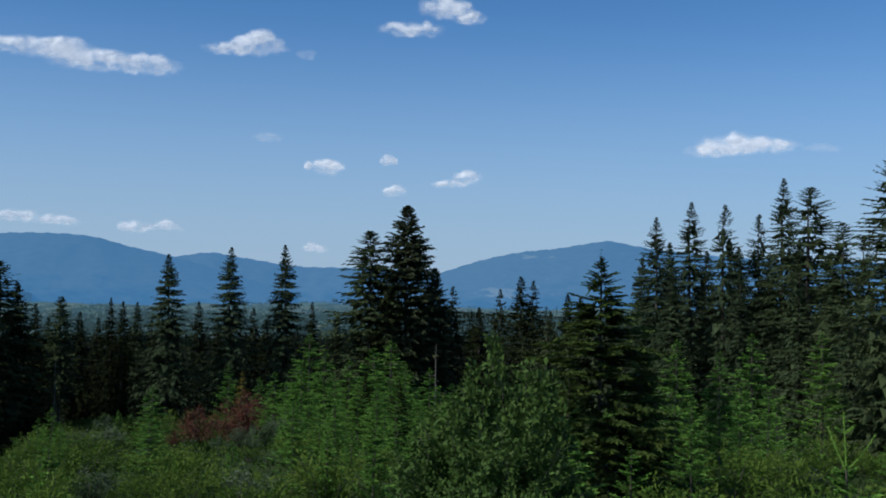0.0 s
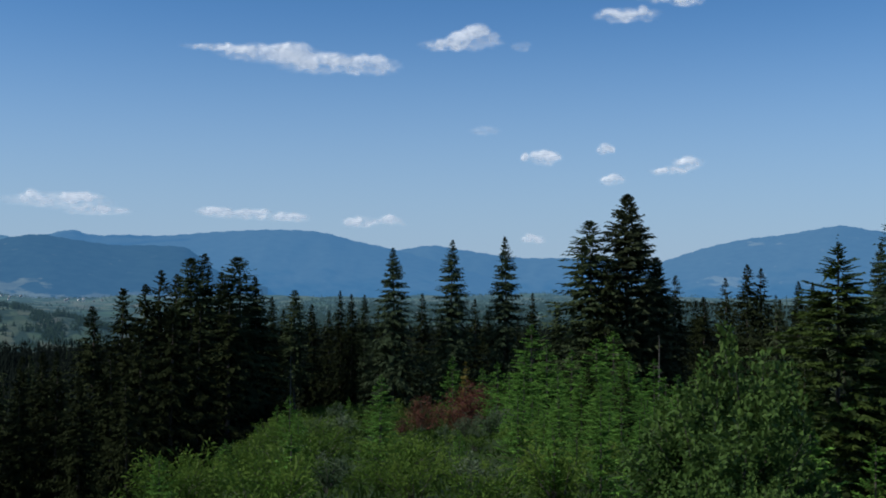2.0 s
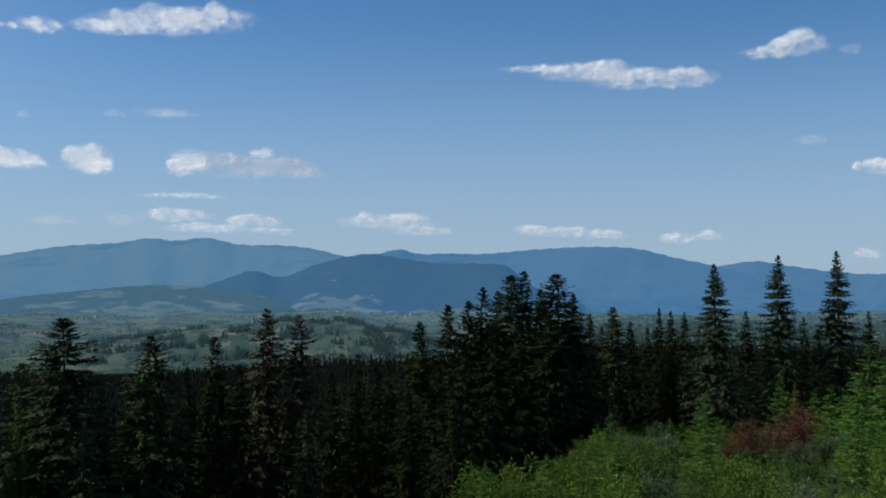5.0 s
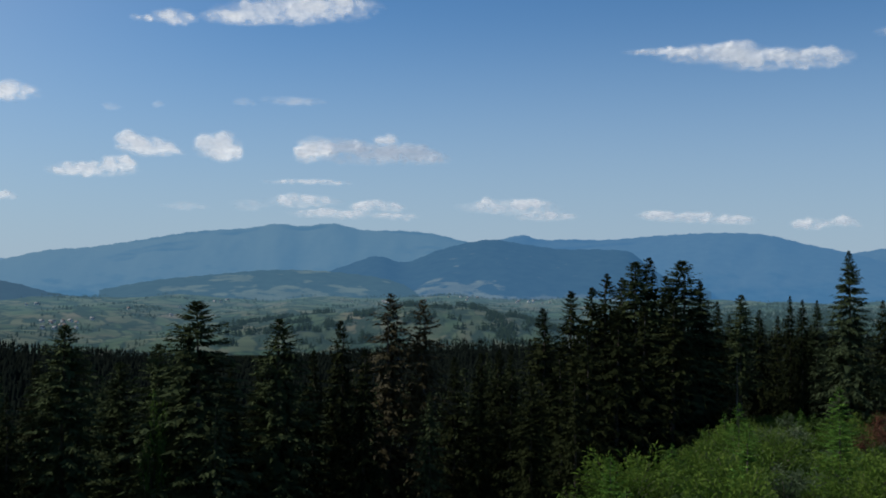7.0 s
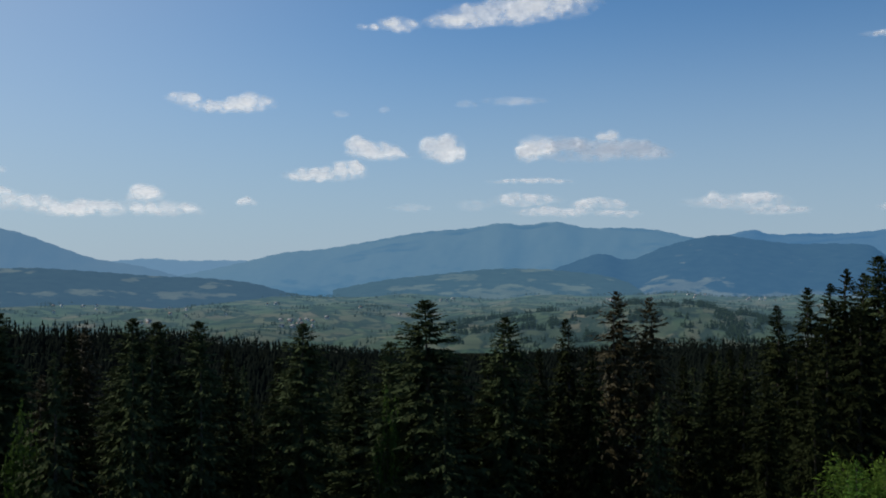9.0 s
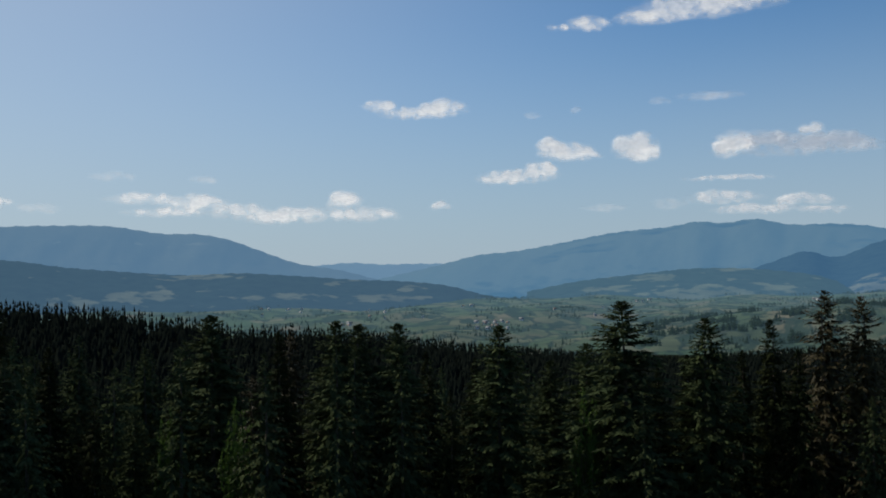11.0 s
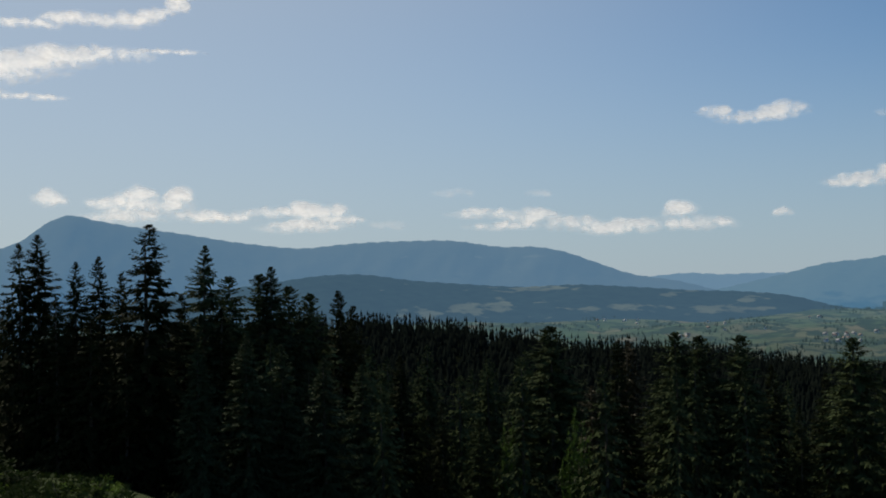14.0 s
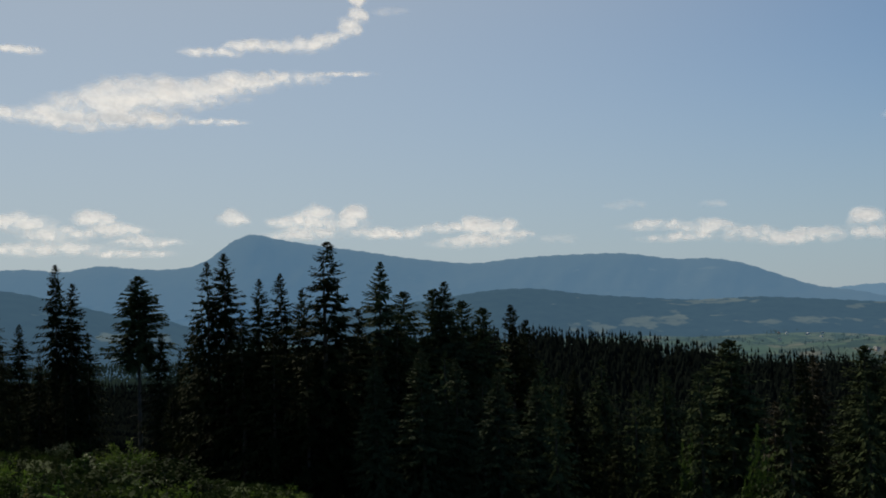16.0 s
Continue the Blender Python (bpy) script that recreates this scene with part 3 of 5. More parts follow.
# ---- clouds ----
def cloud(label, puffs, r=4500.0, group="clouds in the sky"):
    """A fair-weather cloud, thick in its puffs and thinning to nothing. puffs: degrees left and up, width and height in degrees."""
    P = np.array(puffs)
    seed = len(bpy.data.objects) * 1.7
    a0, a1 = (P[:, 0] - 1.0 * P[:, 2]).min(), (P[:, 0] + 1.0 * P[:, 2]).max()
    e0, e1 = (P[:, 1] - 1.0 * P[:, 3]).min(), (P[:, 1] + 1.15 * P[:, 3]).max()
    left = np.linspace(a0, a1, int(max(20, (a1 - a0) / 0.08)))
    up = np.linspace(e0, e1, int(max(14, (e1 - e0) / 0.062)))
    A, E = np.meshgrid(left, up, indexing="ij")
    big = np.array([[noise.fractal(Vector((a * 0.9 + seed, e * 1.5, seed)), 1.0, 2.0, 3) for e in up] for a in left])
    fine = np.array([[noise.fractal(Vector((a * 2.6, e * 3.4 + seed, seed)), 0.8, 2.1, 4) for e in up] for a in left])
    Aw, Ew = A + 0.30 * big + 0.06 * fine, E + 0.10 * big + 0.05 * fine
    # a thin veil with smaller rounded heads heaped upon it
    rng = np.random.default_rng(int(seed * 10))
    heads = []
    for pa, pe, pw, ph in P:
        heads.append((pa, pe - 0.05 * ph, 0.85 * pw, 0.62 * ph, 0.6, 0.34))
        for k in range(0 if label == THIN else int(4 + 2.2 * pw / ph)):
            t = rng.uniform(-1, 1)
            size = ph * rng.uniform(0.26, 0.52) * (1 - 0.4 * t * t)
            heads.append((pa + 0.55 * pw * t, pe + ph * rng.uniform(-0.12, 0.36) * (1 - 0.6 * t * t), size * rng.uniform(0.9, 1.5), size * 0.9, 1.0, 0.42))
    body, dens = np.zeros_like(A), np.zeros_like(A)
    for pa, pe, pw, ph, weight, thickness in heads:
        dz = (Ew - pe) / np.where(Ew < pe, 0.8 * ph, ph)
        d2 = ((Aw - pa) / pw) ** 2 + dz ** 2
        body = np.maximum(body, np.sqrt(np.clip(1 - d2, 0, 1)) * weight * min(pw, 1.6 * ph))
        dens = 1 - (1 - dens) * (1 - thickness * smooth_step(np.clip(1.15 - d2, 0, 1)))
    body = body / max(float(body.max()), 1e-6)
    dens = np.clip(dens + 0.42 * fine * np.minimum(dens * 2, 1.15 - dens) - 0.03, 0, 1) ** 1.2
    dens[[0, -1], :] = 0
    dens[:, [0, -1]] = 0
    thick = r * radians(float(P[:, 3].max())) * 0.8
    home = polar(float(P[0, 0]), r * math.cos(radians(float(P[0, 1]))), r * math.sin(radians(float(P[0, 1]))) + 1.65)
    verts, quads = [], []
    na, ne = A.shape
    i, j = np.meshgrid(np.arange(na - 1), np.arange(ne - 1), indexing="ij")
    corner = np.stack([i * ne + j, (i + 1) * ne + j, (i + 1) * ne + j + 1, i * ne + j + 1], -1).reshape(-1, 4)
    full = (dens.ravel()[corner] > 0.0).any(1)
    for k, side in enumerate((-1, 1)):
        R = r + side * thick * body * (1 + 0.10 * big)
        ca, ce = np.radians(A), np.radians(E)
        verts.append(np.stack([-R * np.sin(ca) * np.cos(ce), R * np.cos(ca) * np.cos(ce), R * np.sin(ce) + 1.65], -1).reshape(-1, 3) - np.array(home))
        q = corner[full] + k * na * ne
        quads.append(q if side < 0 else q[:, ::-1])
    me = mesh_from("cloud", np.concatenate(verts), np.concatenate(quads), smooth=True, mats=(CLOUD_THIN if label == THIN else CLOUD_SHADED if label == GREY else CLOUD,))
    layer = me.attributes.new("vapour", "FLOAT", "POINT")
    layer.data.foreach_set("value", np.concatenate([dens.ravel(), dens.ravel()]).astype(np.float32))
    ob = new("cloud", me)
    ob.location = home
    return tagged(ob, label, "cloud", group, "structure")


LONG = "long white fair-weather cloud drifting in blue sky"
SMALL = "small puffy white cloud in blue sky"
THIN = "thin pale wisp of cloud in blue sky"
GREY = "grey-bellied cumulus cloud in blue sky"
LOW = "low bank of pale cumulus cloud over the mountains"
cloud(LONG, [(18.3, 10.9, 3.4, 1.2), (21.3, 11.3, 3.4, 1.0), (15.8, 10.8, 2.6, 1.0), (19.8, 11.3, 2.0, 1.2), (23.6, 11.5, 2.6, 0.4)])
cloud(SMALL, [(10.0, 12.2, 1.8, 1.2), (11.6, 11.9, 1.8, 0.7)])
cloud(SMALL, [(1.9, 13.3, 2.4, 0.8), (0.0, 14.4, 2.0, 1.2), (-1.3, 13.9, 1.2, 0.7)])
cloud(SMALL, [(6.2, 5.95, 1.1, 0.8), (7.3, 5.95, 0.5, 0.4)])
cloud(THIN, [(9.4, 7.42, 1.2, 0.4)])
cloud(THIN, [(7.4, 11.8, 0.9, 0.5)])
cloud(SMALL, [(3.1, 6.36, 0.6, 0.5)])
cloud(SMALL, [(2.6, 4.72, 1.0, 0.55)])
cloud(SMALL, [(-1.3, 5.55, 1.1, 0.7), (-0.2, 5.2, 1.3, 0.45)])
cloud(LONG, [(-15.4, 7.3, 2.8, 1.0), (-14.3, 7.0, 2.2, 0.7), (-16.7, 7.2, 2.4, 0.8)])
cloud(THIN, [(-19.5, 7.05, 1.1, 0.4)])
cloud(SMALL, [(6.9, 1.62, 1.0, 0.4)], 4850)
cloud(LOW, [(16.1, 2.5, 1.4, 0.6), (14.6, 2.6, 1.0, 0.5)], 4850)
cloud(LOW, [(20.0, 2.75, 1.6, 0.5), (23.6, 2.95, 1.4, 0.5), (21.6, 3.0, 1.0, 0.45), (22.4, 2.8, 1.6, 0.4)], 4850)
cloud(LOW, [(31.6, 3.42, 3.6, 0.8), (29.6, 2.95, 2.2, 0.5), (30.4, 3.6, 1.6, 0.5)], 4850)
cloud(LOW, [(38.8, 3.42, 2.0, 0.6), (42.6, 3.65, 2.6, 0.7), (41.0, 3.0, 3.0, 0.5), (37.6, 2.9, 1.6, 0.4)], 4850)
cloud(GREY, [(39.4, 6.2, 3.6, 1.2), (37.2, 6.2, 2.6, 1.1), (40.6, 6.6, 1.6, 0.9), (36.0, 6.0, 1.6, 0.7)])
# sunlit heads of the grey cloud, built as two white clouds
cloud(SMALL, [(42.0, 6.45, 1.3, 1.4), (42.5, 6.1, 0.9, 0.9)])
cloud(SMALL, [(38.2, 6.95, 1.0, 0.6)], 4440)
cloud(SMALL, [(47.1, 6.45, 1.7, 1.4), (46.6, 6.1, 1.2, 1.0)])
cloud(SMALL, [(50.7, 6.3, 2.2, 1.0), (51.6, 6.5, 1.0, 0.9), (49.8, 6.1, 1.2, 0.7)])
cloud(SMALL, [(53.2, 5.1, 2.8, 0.75), (52.1, 5.4, 1.2, 0.8), (54.4, 4.95, 1.6, 0.5)])
cloud(LONG, [(43.3, 13.5, 5.4, 1.3), (41.0, 13.9, 3.4, 1.1), (46.0, 13.1, 2.8, 0.8)])
cloud(SMALL, [(49.4, 12.95, 1.5, 0.8), (51.0, 12.8, 0.7, 0.4)])
cloud(SMALL, [(57.2, 8.8, 1.8, 0.9), (58.8, 8.5, 2.6, 0.6), (60.6, 8.9, 1.2, 0.7)])
cloud(THIN, [(45.8, 8.8, 0.8, 0.4), (43.5, 8.95, 1.9, 0.45)])
cloud(THIN, [(52.4, 8.25, 0.6, 0.35)])
cloud(LOW, [(42.4, 4.68, 3.0, 0.3)], 4800)
cloud(THIN, [(50.2, 8.5, 0.5, 0.4)])
cloud(THIN, [(42.7, 8.95, 1.6, 0.4)])
cloud(THIN, [(48.7, 3.3, 1.6, 0.35), (45.4, 3.4, 1.2, 0.6)], 4850)
cloud(SMALL, [(57.5, 3.56, 0.8, 0.5)], 4850)
cloud(LOW, [(64.6, 3.2, 3.4, 0.8), (62.6, 3.9, 1.4, 0.9), (61.3, 3.2, 2.2, 0.8), (68.2, 3.4, 2.2, 0.9), (66.4, 3.1, 2.4, 0.7)], 4850)
cloud(LOW, [(70.4, 3.85, 2.4, 0.7), (73.2, 4.1, 2.6, 0.6), (71.8, 3.4, 3.0, 0.5)], 4850)
cloud(THIN, [(74.6, 5.25, 1.5, 0.5)], 4850)
cloud(THIN, [(70.0, 5.08, 1.0, 0.4)], 4850)
cloud(LOW, [(81.6, 4.3, 2.2, 1.1), (82.6, 4.5, 1.2, 0.9), (84.6, 4.4, 2.6, 0.6), (86.6, 4.1, 2.0, 0.5), (82.6, 3.6, 3.6, 0.7), (80.4, 3.9, 1.4, 0.5)], 4850)
cloud(THIN, [(78.1, 3.6, 1.4, 0.5)], 4850)
cloud(LOW, [(91.2, 5.2, 1.6, 1.0), (92.6, 4.9, 1.6, 0.8), (89.1, 5.2, 1.0, 1.1), (90.2, 4.7, 2.8, 0.9), (87.8, 4.2, 2.2, 0.6), (92.0, 4.2, 3.2, 0.7)], 4850)
cloud(SMALL, [(95.4, 5.1, 1.2, 0.9)], 4850)
cloud(LOW, [(102.6, 5.2, 1.4, 1.0), (101.4, 4.6, 2.2, 0.8), (99.8, 4.0, 2.6, 0.6), (105.8, 5.0, 2.2, 1.0), (104.2, 4.4, 2.8, 0.8), (104.6, 3.7, 4.4, 0.8), (100.6, 3.4, 3.0, 0.5)], 4850)
cloud("large bright streaked cloud high over the peak", [(100.0, 11.5, 4.6, 2.1), (102.4, 10.9, 4.0, 1.7), (97.4, 11.7, 4.0, 1.7), (95.0, 12.2, 3.4, 1.2), (92.4, 12.5, 3.0, 0.8), (89.6, 12.7, 2.6, 0.3), (105.2, 10.4, 3.8, 1.0), (103.0, 10.1, 3.6, 1.0), (99.6, 10.3, 3.4, 0.9), (96.2, 10.2, 2.4, 0.35)])
cloud("bright hooked streak of cloud", [(96.4, 13.8, 2.2, 0.5), (94.2, 14.15, 2.6, 0.8), (91.8, 14.15, 2.4, 0.9), (90.2, 14.5, 1.3, 0.8), (89.1, 15.0, 0.9, 0.9), (88.5, 15.7, 0.6, 0.9), (88.4, 16.4, 0.5, 0.7)])
cloud(THIN, [(86.8, 15.9, 1.5, 0.5)])
cloud(SMALL, [(105.8, 13.6, 1.5, 0.5)])


# ---- conifers ----
def conifer_crown(rng, H, bare, reach, whorls, per, sprays, droop, mat, ragged=0.25, shape=0.85, lush=1.0, spray=0.22, wide=0.085, curtain=0.7, spire=1.0, core=0.42, grain=1.0):
    """Boughs in loose whorls, each a bent rib feathered on both sides with pointed sprays of needles."""
    zs = bare * H + (H - bare * H) * (1 - (1 - np.linspace(0, 0.985, whorls)) ** 1.45)
    z0 = np.repeat(zs, per)
    n = len(z0)
    z0 = z0 + rng.normal(0, (0.018 if H > 9 else 0.030) * H, n) * np.clip((0.99 * H - z0) / (0.06 * H), 0, 1)
    u = np.clip((z0 - bare * H) / (H - bare * H), 0, 1)
    phi = rng.uniform(0, 2 * np.pi, n)
    low = np.clip(0.6 + u / 0.3, 0.6, 1)
    # a tree is fuller on one side and has thin levels
    lean, turn = rng.uniform(0.05, 0.16), rng.uniform(0, 6.28)
    thin = 1 + 0.04 * np.sin(z0 / H * 21 + turn) + 0.03 * np.sin(z0 / H * 47 + 2 * turn)
    tip = 1 - (1 - spire) * np.clip((u - 0.55) / 0.25, 0, 1) * np.clip((1.02 - u) / 0.15, 0, 1)
    R = reach * (1 - u) ** shape * tip * low * thin * (1 + lean * np.cos(phi - turn)) * rng.uniform(1 - 1.15 * ragged, 1 + 0.6 * ragged, n) + 0.008 * H * np.clip((1.0 - u) / 0.16, 0.15, 1)
    keep = rng.random(n) > ragged * 0.45
    z0, u, phi, R, n = z0[keep], u[keep], phi[keep], R[keep], int(keep.sum())
    lift = droop * (1 - u) ** 0.7 + rng.normal(0, 0.08, n) - 0.45 * np.clip((u - 0.8) / 0.2, 0, 1)
    s = np.linspace(0.14, 1.0, sprays)[None] + rng.uniform(-0.5, 0.5, (n, sprays)) * 0.8 / sprays
    s = np.clip(s, 0.1, 1.0)
    sd = np.where((np.arange(sprays)[None] + rng.integers(0, 2, (n, 1))) % 2 == 0, -1.0, 1.0)
    out = np.stack([np.cos(phi), np.sin(phi), 0 * phi], -1)
    across = np.stack([-np.sin(phi), np.cos(phi), 0 * phi], -1)
    o = out[:, None] * (R[:, None] * s)[..., None]
    o[..., 2] += z0[:, None] + R[:, None] * (-lift[:, None] * s ** 1.4 + 0.3 * np.clip(droop, 0, 1) * s ** 4)
    spread = rng.uniform(0.25, 1.4, (n, sprays)) * sd
    spread[:, -1] = 0
    d = out[:, None] * 0.75 + across[:, None] * spread[..., None]
    d[..., 2] += -lift[:, None] * 0.7 - curtain * rng.uniform(0.0, 1.4, (n, sprays)) * (1 - u[:, None] * 0.8) + rng.normal(0, 0.14, (n, sprays))
    L = (R[:, None] * spray * (1.2 - 0.75 * s) + 0.012 * H * np.clip((1 - u[:, None]) / 0.25, 0.45, 1)) * rng.uniform(0.5, 1.4, (n, sprays))
    L = np.minimum(L, (0.036 if H > 9 else 0.06) * H * rng.uniform(0.6, 1.15, (n, sprays)))
    W = (L * wide + 0.0020 * H * np.clip((1 - u[:, None]) / 0.2, 0.5, 1)) * lush * rng.uniform(0.7, 1.3, (n, sprays))
    L, W = L * grain, W * grain
    up = out[:, None] * curtain + np.array([0, 0, 0.8]) + rng.normal(0, 0.9, (n, sprays, 3))
    fv, ft = fronds(o.reshape(-1, 3), d.reshape(-1, 3), up.reshape(-1, 3), L.ravel(), W.ravel(), 0.2)
    step = np.linspace(0, 0.95, 3)[None]
    tv = out[:, None] * (R[:, None] * step)[..., None]
    tv[..., 2] += z0[:, None] + R[:, None] * (-lift[:, None] * step ** 1.4)
    side = across[:, None] * 0.0014 * H
    rv = np.stack([tv - side, tv + side], 2).reshape(-1, 3)
    k = np.arange(n)[:, None] * 6 + np.arange(2)[None] * 2
    rq = np.stack([k, k + 1, k + 3, k + 2], -1).reshape(-1, 4)
    # shaded inner twigs close the crown round the trunk
    m = int(14 * H) if H > 9 else 90
    cu = rng.random(m) ** 1.3 * 0.93
    cz, ca = bare * H + cu * (H - bare * H), rng.uniform(0, 6.28, m)
    cr = core * reach * (1 - cu) ** shape * rng.uniform(0.2, 1.1, m)
    co = np.stack([cr * np.cos(ca), cr * np.sin(ca), cz], -1)
    cd = np.stack([0.5 * np.cos(ca), 0.5 * np.sin(ca), -0.8 + rng.normal(0, 0.5, m)], -1)
    cl = np.minimum(0.07 * H, 0.5 * reach) * rng.uniform(0.5, 1.2, m) * (1 - 0.6 * cu)
    cv, ct = fronds(co, cd, np.stack([np.cos(ca), np.sin(ca), 0 * ca], -1) + rng.normal(0, 0.4, (m, 3)), cl, cl * 0.32)
    ft, fv = np.concatenate([ft, ct + len(fv)]), np.concatenate([fv, cv])
    lead = tube([(0, 0, H * 0.93), (0, 0, H * 1.0)], [0.003 * H, 0.001 * H], 4)
    v, q = joined([(rv, rq), lead])
    ft = ft + len(v)
    # 0 on ribs and inner twigs, so the crown's inner shade is in the colour
    shoot_light = np.zeros(len(v) + len(fv))
    shoot_light[len(v):len(v) + 3 * s.size] = (np.clip(s.ravel()[:, None], 0, 1) * np.array([[0.75, 1.0, 0.8]])).ravel()
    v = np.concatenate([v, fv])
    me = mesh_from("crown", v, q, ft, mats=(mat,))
    me.attributes.new("shoot_light", "FLOAT", "POINT").data.foreach_set("value", shoot_light.astype(np.float32))
    return me


def trunk_mesh(rng, H, radius, stubs=10, bare=0.3):
    t = np.linspace(0, 0.96, 7)
    lean = rng.normal(0, 0.004 * H, (7, 2)).cumsum(0) * 0.5
    lean[0] = 0
    pts = np.stack([lean[:, 0], lean[:, 1], t * H - (t == 0) * 0.5], -1)
    pieces = [tube(pts, radius * (1 - t) ** 0.8 + 0.01, 8)]
    for k in range(stubs):
        z, a = rng.uniform(0.08, max(bare, 0.15)) * H, rng.uniform(0, 6.28)
        w = rng.uniform(0.5, 1.3)
        pieces.append(tube([(0, 0, z), (w * math.cos(a), w * math.sin(a), z - 0.1 * w), (1.6 * w * math.cos(a), 1.6 * w * math.sin(a), z - 0.4 * w)], [0.03, 0.02, 0.006], 4))
    v, q = joined(pieces)
    return mesh_from("trunk", v, q, smooth=True, mats=(BARK,))


def conifer(name, label, category, seed, H, bare, reach, whorls, per, sprays, droop, mat, **kw):
    rng = np.random.default_rng(seed)
    ob = new(name)
    ob.empty_display_size = 0.5
    part("trunk", trunk_mesh(rng, H, (0.0115 if H > 9 else 0.008) * H, 10 if H > 9 else 0, bare), ob)
    part("crown", conifer_crown(rng, H, bare, reach, whorls, per, sprays, droop, mat, **kw), ob)
    tagged(ob, label, category)
    return ob


SPR = "tall dark green spruce with drooping boughs on the slope"
FIRL = "dark fir with broad flat-layered boughs and a blunt top"
BRN = "tall thin spruce with browning sparse needles"
kinds = {
    "s1": conifer("spruce_tree", SPR, "tree", 11, 22, 0.05, 5.2, 52, 7, 15, 0.36, SPRUCE_SHADED, ragged=0.20, shape=0.84, lush=1.25),
    "s2": conifer("spruce_tree", SPR, "tree", 12, 22, 0.08, 5.0, 52, 7, 15, 0.44, SPRUCE_SHADED, ragged=0.28, shape=0.78, lush=1.25, spire=0.9),
    "s3": conifer("spruce_tree", "narrow dark spruce with a thin ragged top", "tree", 13, 22, 0.08, 4.4, 54, 7, 15, 0.52, SPRUCE_SHADED, ragged=0.36, shape=0.70, lush=1.2, spire=0.75),
    "s4": conifer("spruce_tree", "dense dark spruce standing in the wood edge", "tree", 14, 22, 0.02, 5.4, 42, 6, 12, 0.40, SPRUCE_SHADED, ragged=0.2, shape=0.82, lush=1.4),
    "g1": conifer("spruce_tree", "grey-green spruce with drooping boughs above the clearing", "tree", 15, 22, 0.04, 5.4, 70, 7, 20, 0.32, OLIVE_SUNLIT, ragged=0.20, shape=0.86, curtain=0.5),
    "g2": conifer("spruce_tree", "slender grey-green spruce with a thin ragged top", "tree", 16, 22, 0.06, 4.8, 66, 7, 19, 0.44, OLIVE_SUNLIT, ragged=0.32, shape=0.80, curtain=0.6, spire=0.9),
    "f1": conifer("fir_tree", FIRL, "tree", 21, 24, 0.08, 6.6, 64, 10, 28, -0.12, FIR, ragged=0.24, shape=0.66, spray=0.20, wide=0.10, curtain=0.3, core=0.5, lush=1.35),
    "f2": conifer("fir_tree", FIRL, "tree", 22, 22, 0.10, 4.9, 52, 8, 17, 0.02, DARK_FIR, ragged=0.30, shape=0.58, wide=0.12, curtain=0.35, lush=1.2),
    "f3": conifer("fir_tree", "slim fir with a bare lower trunk and flat top", "tree", 23, 22, 0.26, 4.4, 46, 7, 17, 0.06, DARK_FIR, ragged=0.28, shape=0.58, curtain=0.4, lush=1.25),
    "f4": conifer("fir_tree", "dark fir with a long bare trunk and blunt crown", "tree", 24, 22, 0.55, 3.9, 40, 7, 20, -0.05, DARK_FIR, ragged=0.20, shape=0.66, curtain=0.25, core=0.35, lush=1.3),
    "h1": conifer("spruce_tree", "grey-green spruce with fine hanging twigs beside the clearing", "tree", 17, 22, 0.04, 5.2, 66, 7, 34, 0.34, OLIVE_SUNLIT, ragged=0.24, shape=0.84, curtain=0.6, grain=0.66),
    "h2": conifer("spruce_tree", "slender ragged spruce with hanging twigs beside the clearing", "tree", 18, 22, 0.05, 4.7, 62, 7, 34, 0.48, OLIVE_SUNLIT, ragged=0.38, shape=0.78, curtain=0.75, spire=0.85, grain=0.66),
    "h3": conifer("fir_tree", "dark fir with dense flat boughs beside the clearing", "tree", 25, 22, 0.08, 5.0, 58, 8, 32, 0.05, DARK_FIR, ragged=0.32, shape=0.60, curtain=0.35, grain=0.66),
    "b1": conifer("spruce_tree", BRN, "tree", 31, 22, 0.12, 4.6, 48, 6, 16, 0.25, BROWNISH, ragged=0.38, shape=0.62, curtain=0.4, core=0.3),
}
thin_kinds = {
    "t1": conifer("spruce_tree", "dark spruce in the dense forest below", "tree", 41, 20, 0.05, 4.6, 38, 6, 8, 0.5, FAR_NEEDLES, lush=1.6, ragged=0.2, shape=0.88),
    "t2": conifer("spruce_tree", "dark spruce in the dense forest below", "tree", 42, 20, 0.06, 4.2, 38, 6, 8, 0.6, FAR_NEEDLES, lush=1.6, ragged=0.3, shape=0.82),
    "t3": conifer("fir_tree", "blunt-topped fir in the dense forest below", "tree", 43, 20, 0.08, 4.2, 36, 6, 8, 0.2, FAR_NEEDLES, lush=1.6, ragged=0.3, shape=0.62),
}
HEIGHTS = {"f1": 24.0}
placed_trees = []
used = set()


def put(kind, bank, m, group):
    """The first of a kind is moved into place itself, the next ones are copies."""
    ob = bank[kind]
    if ob not in used:
        used.add(ob)
        ob.matrix_basis = m
    else:
        home = ob.matrix_basis.copy()
        ob.matrix_basis = Matrix.Identity(4)
        ob = copy_thing(ob, Matrix.Identity(4))
        bank[kind].matrix_basis = home
        ob.matrix_basis = m
    return tagged(ob, group=group)


